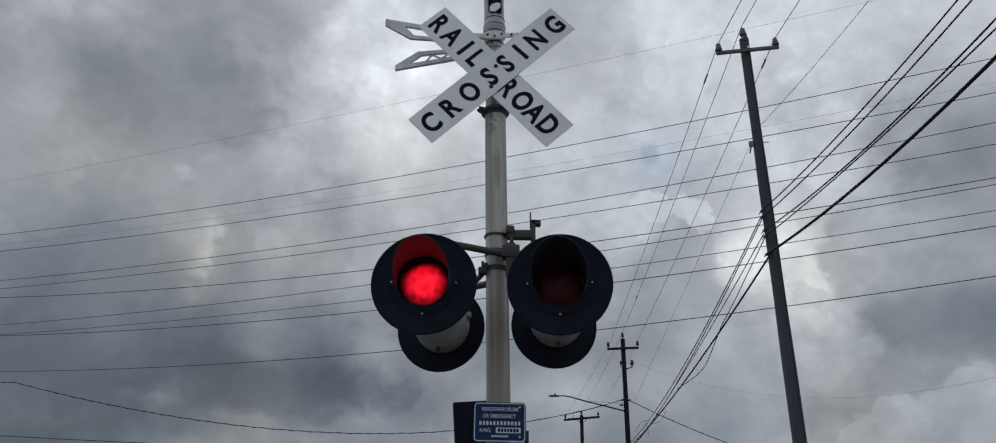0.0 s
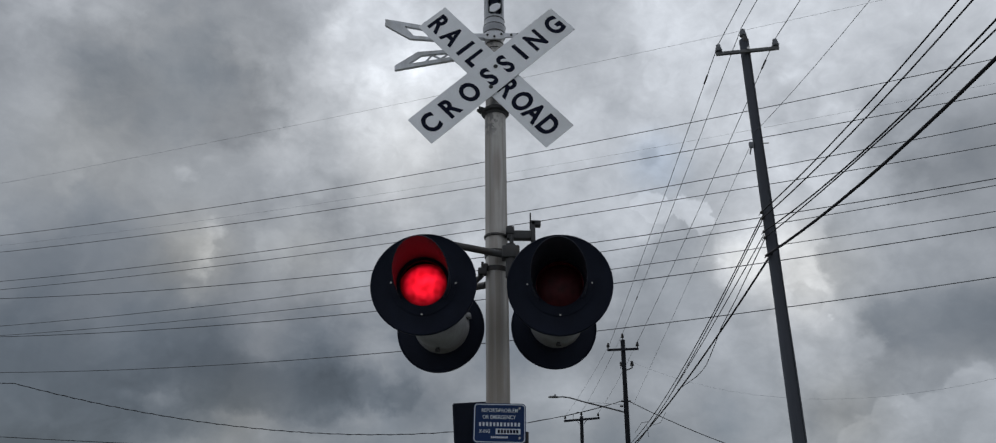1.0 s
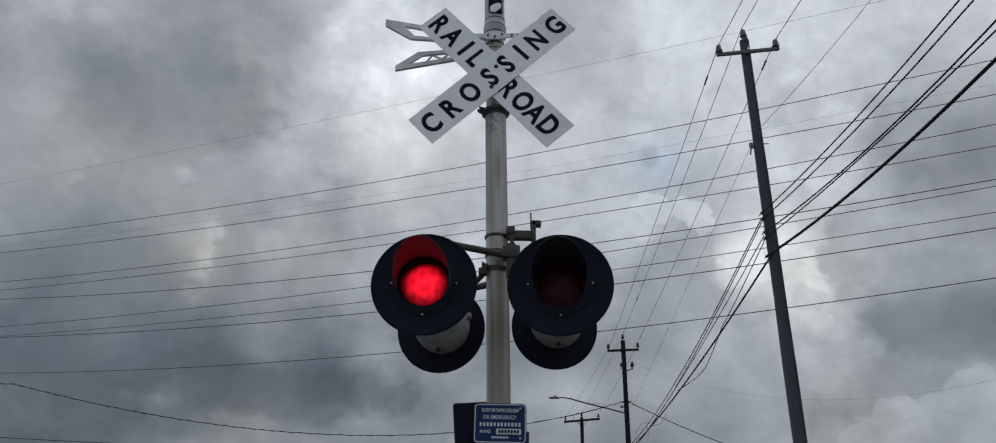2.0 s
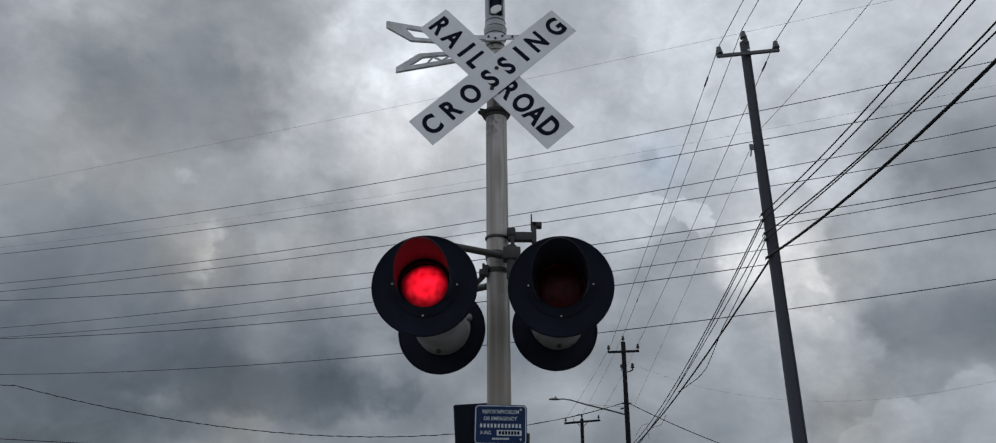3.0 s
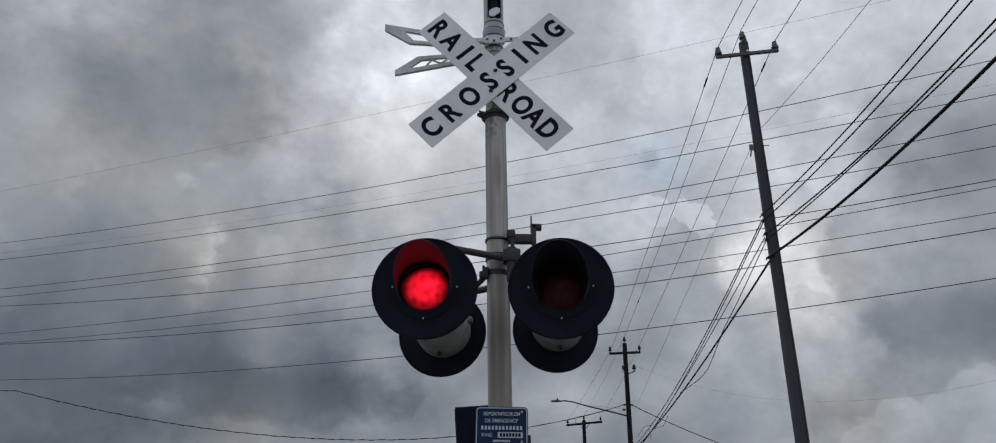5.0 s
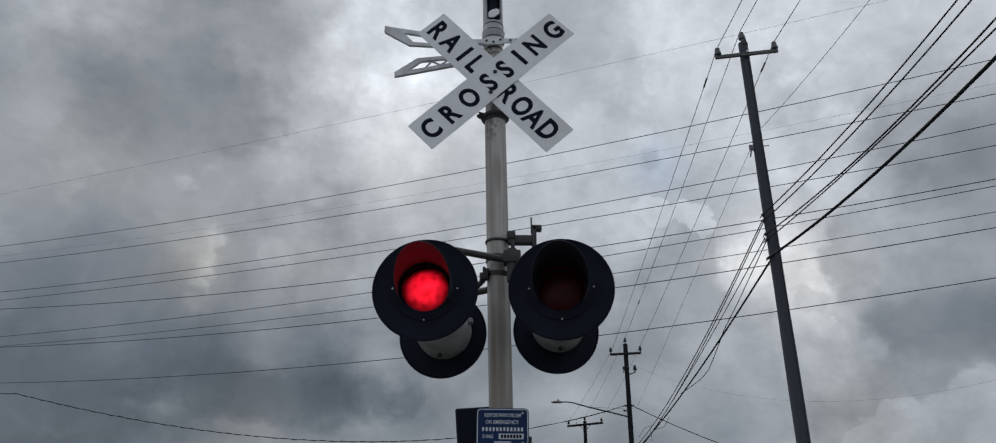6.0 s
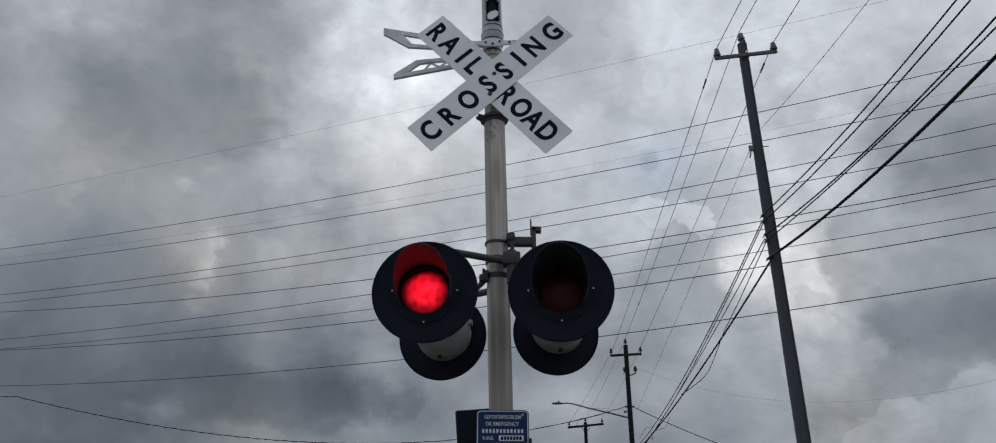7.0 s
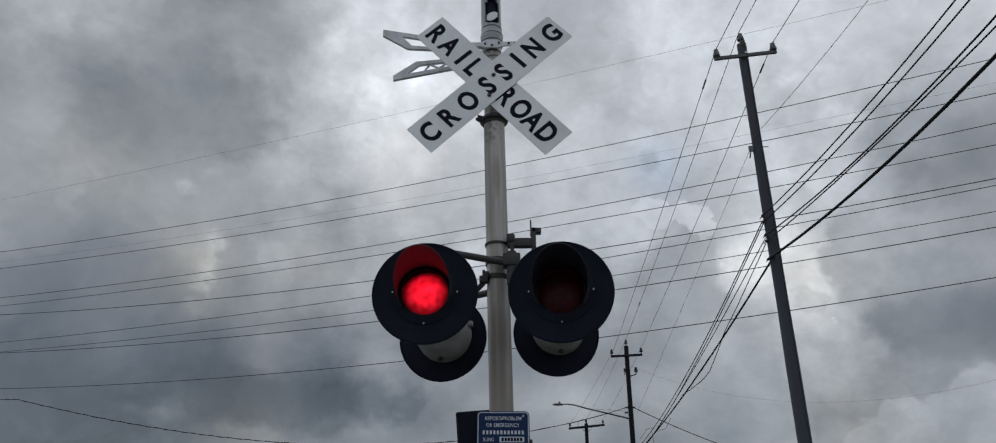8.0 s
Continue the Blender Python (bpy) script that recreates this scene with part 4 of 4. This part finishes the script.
def crossarm(p, x, y, z, length, tilt, rz=0.0, size=0.10, wood=ARMWOOD):
    return part("crossarm", box(bmesh.new(), 0, 0, 0, length, size * 0.8, size, 0.008), wood, p, "wooden crossarm", Matrix.Translation((x, y, z)) @ pose(0, 0, 0, 0, tilt, rz))


# nearest pole
P1 = utility_pole(5.195, 13.5, 11.52, 0.130, 0.095, "tall dark weathered wooden utility pole beside the crossing")
crossarm(P1, -0.005, -0.14, 11.15, 1.34, -7.5, 0, 0.072)
insulator(P1, -0.61, -0.14, 11.03, 1.25)
insulator(P1, 0.60, -0.14, 11.19, 1.25)
insulator(P1, 0.0, 0, 11.54, 1.25)
part("pole_cap", box(bmesh.new(), 0, 0, 11.50, 0.09, 0.22, 0.14, 0.01), CAST, P1, "dark pin bracket")
part("arm_bolt", lathe(bmesh.new(), [(0, 0), (0.03, 0), (0.03, 0.02), (0, 0.025)], 10), STEEL, P1, "", Matrix.Translation((0.0, -0.185, 11.19)) @ FACE_Y)
bm = box(bmesh.new(), -0.15, -0.02, 8.98, 0.09, 0.05, 0.12, 0.01)
tube(bm, [(-0.16, -0.02, 8.93), (-0.19, 0.0, 8.78)], 0.015, 6)
part("spool_insulator", bm, PORCELAIN, P1, "pale spool insulator")
part("through_bolt", tube(bmesh.new(), [(-0.17, 0, 9.02), (0.21, 0, 9.04)], 0.012, 6), STEEL, P1)
for z, n_ in ((7.50, 2), (7.38, 1), (7.10, 2), (6.98, 1), (6.62, 2)):
    bm = box(bmesh.new(), -0.138, -0.04, z, 0.036, 0.07, 0.045, 0.006)
    tube(bm, [(-0.13, -0.1, z), (-0.17, -0.02, z - 0.03), (-0.14, 0.1, z)], 0.009, 6)
    part("cable_clamp", bm, CAST, P1, "dark cable clamp")
part("ground_wire", tube(bmesh.new(), [(0.04, -0.142, 0.3), (0.045, -0.135, 4.0), (0.04, -0.122, 8.0), (0.03, -0.112, 11.3)], 0.006, 6), CABLE, P1, "thin grounding wire stapled to the shaft")

# second pole, with the street lamp on it
P2 = utility_pole(5.70, 34, 10.25, 0.125, 0.098, "dark wooden utility pole carrying a street lamp arm", wood=FARWOOD)
crossarm(P2, -0.03, -0.14, 9.79, 1.40, -3.0, wood=FARWOOD)
for ix, iz in ((-0.69, 9.79), (0.63, 9.86), (0, 10.27)):
    insulator(P2, ix, -0.14 if ix else 0, iz, 1.3, FARIRON)
bm = tube(bmesh.new(), [(0.08, 0, 8.90), (0.22, 0, 8.93), (0.36, 0, 9.0)], 0.026, 8)
part("side_bracket", bm, FARIRON, P2, "short side bracket")
insulator(P2, 0.36, 0, 8.98, 1.5, FARIRON)
part("side_lug", box(bmesh.new(), -0.14, 0, 9.17, 0.09, 0.06, 0.16, 0.01), CAST, P2)
part("cutout", tube(bmesh.new(), [(-0.12, 0, 9.1), (-0.16, 0, 8.96)], 0.02, 6), CAST, P2)
for ix, iz in ((-0.14, 7.52), (0.14, 7.52), (-0.2, 7.30)):
    part("cable_clamp", box(bmesh.new(), ix, 0, iz, 0.14, 0.06, 0.07, 0.01), CAST, P2)
street_arm = part("lamp_arm", tube(bmesh.new(), [(-0.10, 0, 7.05), (-0.9, 0, 7.25), (-1.8, 0, 7.46), (-2.45, 0, 7.64), (-2.75, 0, 7.68), (-2.95, 0, 7.67)], 0.035, 10, 0.026), LAMPGREY, P2, "long upswept grey lamp arm")
bm = bmesh.new()
bmesh.ops.create_uvsphere(bm, u_segments=20, v_segments=12, radius=1.0)
bmesh.ops.transform(bm, matrix=Matrix.Translation((-3.16, 0, 7.665)) @ Matrix.Diagonal((0.25, 0.12, 0.06, 1)), verts=bm.verts[:])
for v in bm.verts:
    if v.co.z < 7.635:
        v.co.z = 7.635 + (v.co.z - 7.635) * 0.3
part("lamp_head", bm, LAMPGREY, P2, "grey cobra street lamp head")
part("photocell", lathe(bmesh.new(), [(0.035, 0), (0.035, 0.05), (0.02, 0.06), (0, 0.06)], 12), LAMPGREY, P2, "", Matrix.Translation((-3.1, 0, 7.73)))
part("arm_stay", tube(bmesh.new(), [(-0.1, 0, 7.36), (-0.9, 0, 7.42), (-1.75, 0, 7.46)], 0.006, 6), CAST, P2)

# third pole
P3 = utility_pole(5.48, 50, 9.35, 0.14, 0.11, "far dark wooden utility pole with one crossarm", wood=FARWOOD)
crossarm(P3, 0.0, -0.15, 9.14, 2.3, -5.5, 0, 0.13, FARWOOD)
for ix, iz in ((-1.05, 9.08), (1.05, 9.28), (0.0, 9.36)):
    insulator(P3, ix, -0.15 if ix else 0, iz, 1.3, FARIRON)
for sx in (-1, 1):
    part("arm_brace", tube(bmesh.new(), [(sx * 0.36, -0.14, 9.13 + sx * 0.03), (sx * 0.1, -0.12, 8.85)], 0.018, 6), CAST, P3)
part("jumper", tube(bmesh.new(), [(-0.55, -0.1, 9.14), (-0.5, -0.1, 9.5), (-0.2, -0.1, 9.62), (0.05, -0.1, 9.5), (0.0, -0.1, 9.3)], 0.014, 6), CABLE, P3)

# poles out of sight that hold the far ends of the wires
D = Vector((-0.9323, 0.3616, 0)).normalized()
LINE0 = Vector((0, 20, 0))
ENDL, ENDR = LINE0 + D * 31, LINE0 - D * 24
PL = utility_pole(ENDL.x, ENDL.y, 15.6, 0.17, 0.12, "dark wooden utility pole holding a stack of wires")
PR = utility_pole(ENDR.x, ENDR.y, 15.6, 0.17, 0.12, "dark wooden utility pole holding a stack of wires")
P0 = utility_pole(6.15, -8.0, 11.6, 0.15, 0.11, "dark wooden utility pole of the roadside line")
crossarm(P0, 0, -0.14, 11.2, 1.4, 0)
for ix, iz in ((-0.6, 11.2), (0.6, 11.2), (0, 11.6)):
    insulator(P0, ix, -0.14 if ix else 0, iz, 1.25)
P4 = utility_pole(14.0, 34, 4.9, 0.12, 0.1, "short wooden service pole")


def wire(name, pts, r, label, mat=WIRE, category="power line", group="overhead wires", n=6):
    bm = tube(bmesh.new(), pts, r, n)
    return tagged(part(name, bm, mat, None), label, category, group)


def hung(a, b, sag, steps=28):
    a, b = Vector(a), Vector(b)
    return [a.lerp(b, k / steps) - Vector((0, 0, 4 * sag * (k / steps) * (1 - k / steps))) for k in range(steps + 1)]


# the line that crosses the road: curve, slope and height of each wire at its middle
for c2, c1, c0, r in ((0.00159, -0.01494, 12.018, 0.0125), (0.00135, -0.00616, 11.238, 0.0125), (0.0017, -0.02187, 10.216, 0.0125),
                      (0.00128, -0.01211, 9.856, 0.012), (0.00212, -0.00335, 9.013, 0.014), (0.00152, -0.02701, 8.650, 0.012),
                      (0.00141, -0.01791, 8.158, 0.011), (0.00203, -0.01195, 7.777, 0.014), (0.00217, -0.01767, 6.557, 0.0135),
                      (0.00048, -0.0070, 14.676, 0.0040), (0.00133, -0.0060, 11.52, 0.0028)):
    pts = []
    for k in range(45):
        s = -24 + 55 * k / 44
        p = LINE0 + D * s
        pts.append((p.x, p.y, c0 + c1 * s + c2 * s * s))
    wire("power_line", pts, r * 0.78, "thin dark overhead wire strung across the road")
    for pole_, s in ((PL, 31), (PR, -24)):
        z = c0 + c1 * s + c2 * s * s
        part("wire_bracket", box(bmesh.new(), 0, 0, z - 0.03, 0.1, 0.4, 0.05, 0.006), CAST, pole_)

# roadside line: three conductors on the crossarms
for a, b, c, e in (((6.15 - 0.6, -8.14, 11.46), (4.592, 13.36, 11.31), (5.10, 33.86, 10.05), (4.43, 49.85, 9.34)),
                   ((6.15, -8.0, 11.90), (5.185, 13.5, 11.86), (5.70, 34.0, 10.54), (5.48, 50, 9.62)),
                   ((6.15 + 0.6, -8.14, 11.46), (5.81, 13.36, 11.47), (6.33, 33.86, 10.12), (6.53, 49.85, 9.54))):
    wire("power_line", hung(a, b, 0.12), 0.0085, "dark conductor between the roadside poles")
    line = hung(b, c, 0.08, 60)
    strung = wire("power_line", line, 0.008, "dark conductor between the roadside poles")
    for k in ((3, 4) if a[0] < 6 else (46, 47) if a[0] < 6.5 else (2, 3),):
        part("splice", tube(bmesh.new(), [line[k[0]], line[k[0]].lerp(line[k[1]], 0.9)], 0.02, 8), CAST, strung, "dark splice sleeve")
    wire("power_line", hung(c, e, 0.15), 0.006, "dark conductor between the roadside poles")
wire("power_line", hung((5.02, 13.5, 8.95), (6.0, 34, 7.35), 0.0), 0.0045, "thin neutral wire between the roadside poles")


# communication cables on the same poles
def span0(xa, z1, xe, ye, ze, r, label, name="communication_cable", mat=CABLE, rise=1.0):
    """From the nearest pole back past the crossing; it passes (xe, ye, ze)."""
    u = 13.5 - ye
    k2 = ((ze - z1) - rise * u / 21.5) / (u * (u - 21.5))
    slope = (xe - xa) / u
    pts = [(xa + slope * v, 13.5 - v, z1 + rise * v / 21.5 + k2 * v * (v - 21.5)) for v in (21.5 * k / 30 for k in range(31))]
    pts[-1] = (6.15 - 0.1, -8.0, pts[-1][2])
    wire(name, pts, r, label, mat, "cable")


span0(5.10, 9.22, 5.27, 8.75, 8.75, 0.0045, "thin neutral wire between the roadside poles", "power_line", WIRE, 1.0)
span0(5.05, 7.50, 5.40, 7.28, 7.51, 0.0112, "dark communication cable strung along the roadside poles", rise=3.5)
span0(5.06, 7.38, 5.40, 7.07, 7.33, 0.0112, "dark communication cable strung along the roadside poles", rise=3.0)
span0(5.05, 7.10, 5.40, 6.80, 6.86, 0.0122, "dark communication cable strung along the roadside poles", rise=3.5)
span0(5.06, 6.98, 5.40, 6.84, 6.76, 0.0105, "dark communication cable strung along the roadside poles", rise=1.5)
span0(5.04, 6.62, 5.40, 6.95, 6.47, 0.023, "thick black cable bundle strung along the roadside poles", rise=3.5)
for a, b, sag, r in (((5.047, 13.5, 7.393), (5.804, 34, 5.726), 0.398, 0.013), ((5.066, 13.5, 7.357), (5.885, 34, 5.531), 0.356, 0.012),
                     ((5.062, 13.5, 7.055), (5.885, 34, 5.53), 0.225, 0.0105), ((5.12, 13.37, 6.635), (5.60, 34, 5.405), 0.28, 0.021)):
    bundle = wire("communication_cable", hung(a, b, sag), r, "dark cable strung along the roadside poles", CABLE, "cable")
slack = [(5.07, 13.5, 6.97), (5.06, 14.6, 6.67), (5.08, 15.6, 6.45), (5.16, 17.14, 6.24), (5.29, 18.18, 6.14), (5.41, 19.11, 6.07), (5.52, 20.04, 6.0), (5.53, 20.6, 5.955), (5.51, 21.02, 5.92), (5.41, 21.75, 5.87), (5.30, 22.5, 5.83)]
wire("communication_cable", slack, 0.010, "dark slack cable hanging below the cable bundle", CABLE, "cable")

# slack loops and a tail where the cables are lashed together
part("slack_loop", tube(bmesh.new(), [(5.83, 30.00, 6.05), (5.77, 31.00, 6.15), (5.76, 32.50, 5.97)], 0.008, 6), CABLE, bundle, "loose cable end")
part("slack_loop", tube(bmesh.new(), [(6.10, 28.00, 6.07), (6.00, 28.50, 5.79), (5.87, 29.50, 5.84)], 0.008, 6), CABLE, bundle, "loose cable end")
part("slack_loop", tube(bmesh.new(), [(5.77, 30.00, 5.91), (5.80, 30.00, 5.68), (5.82, 30.00, 5.49)], 0.008, 6), CABLE, bundle, "loose cable end")

# service wires at the second pole
TAP = Vector((5.6, 34, 0))
out = (Vector((ENDL.x, ENDL.y, 0)) - TAP).normalized()
sagging = []
for k in range(41):
    s = 25.61 * k / 40
    sagging.append(TAP + out * s + Vector((0, 0, 7.545 - 0.3157 * s + 0.016994 * s ** 2 - 0.00022675 * s ** 3 + 1.854e-06 * s ** 4)))
sagging += [TAP + out * 26.2 + Vector((0, 0, 7.60)), Vector((ENDL.x, ENDL.y, 7.3))]
cable = wire("service_cable", sagging, 0.0135, "twisted black service cable sagging from the pole", CABLE, "cable")
# a second strand wound round the first
wound = []
for p0, p1 in zip(sagging[:-2], sagging[1:-1]):
    for h in range(6):
        p = p0.lerp(p1, h / 6)
        a = (p - TAP).length * 8.5
        wound.append(p + Vector((0, 0.014 * math.cos(a), 0.02 * math.sin(a))))
part("strand", tube(bmesh.new(), wound, 0.009, 5), CABLE, cable, "strand wound round the cable")
wire("service_cable", hung((5.6, 33.95, 5.2), (ENDL.x, ENDL.y, 5.85), 0.30), 0.014, "dark low cable running between distant poles", CABLE, "cable")
wire("service_cable", hung((5.82, 34, 7.53), (14.0, 34, 4.6), 0.30), 0.017, "dark service drop cable from the pole", CABLE, "cable")
wire("service_cable", [(5.75 + (22.4 - 5.75) * k / 30, 34 + (11.3 - 34) * k / 30, 9.4 - 0.52 * s + 0.0205 * s * s) for k, s in ((k, 28.15 * k / 30) for k in range(31))], 0.0026, "very thin grey wire far off", WIRE, "cable")


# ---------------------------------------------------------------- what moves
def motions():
    """Blinks the lamps: each added half-lit ball turns its lit face forward in turn."""
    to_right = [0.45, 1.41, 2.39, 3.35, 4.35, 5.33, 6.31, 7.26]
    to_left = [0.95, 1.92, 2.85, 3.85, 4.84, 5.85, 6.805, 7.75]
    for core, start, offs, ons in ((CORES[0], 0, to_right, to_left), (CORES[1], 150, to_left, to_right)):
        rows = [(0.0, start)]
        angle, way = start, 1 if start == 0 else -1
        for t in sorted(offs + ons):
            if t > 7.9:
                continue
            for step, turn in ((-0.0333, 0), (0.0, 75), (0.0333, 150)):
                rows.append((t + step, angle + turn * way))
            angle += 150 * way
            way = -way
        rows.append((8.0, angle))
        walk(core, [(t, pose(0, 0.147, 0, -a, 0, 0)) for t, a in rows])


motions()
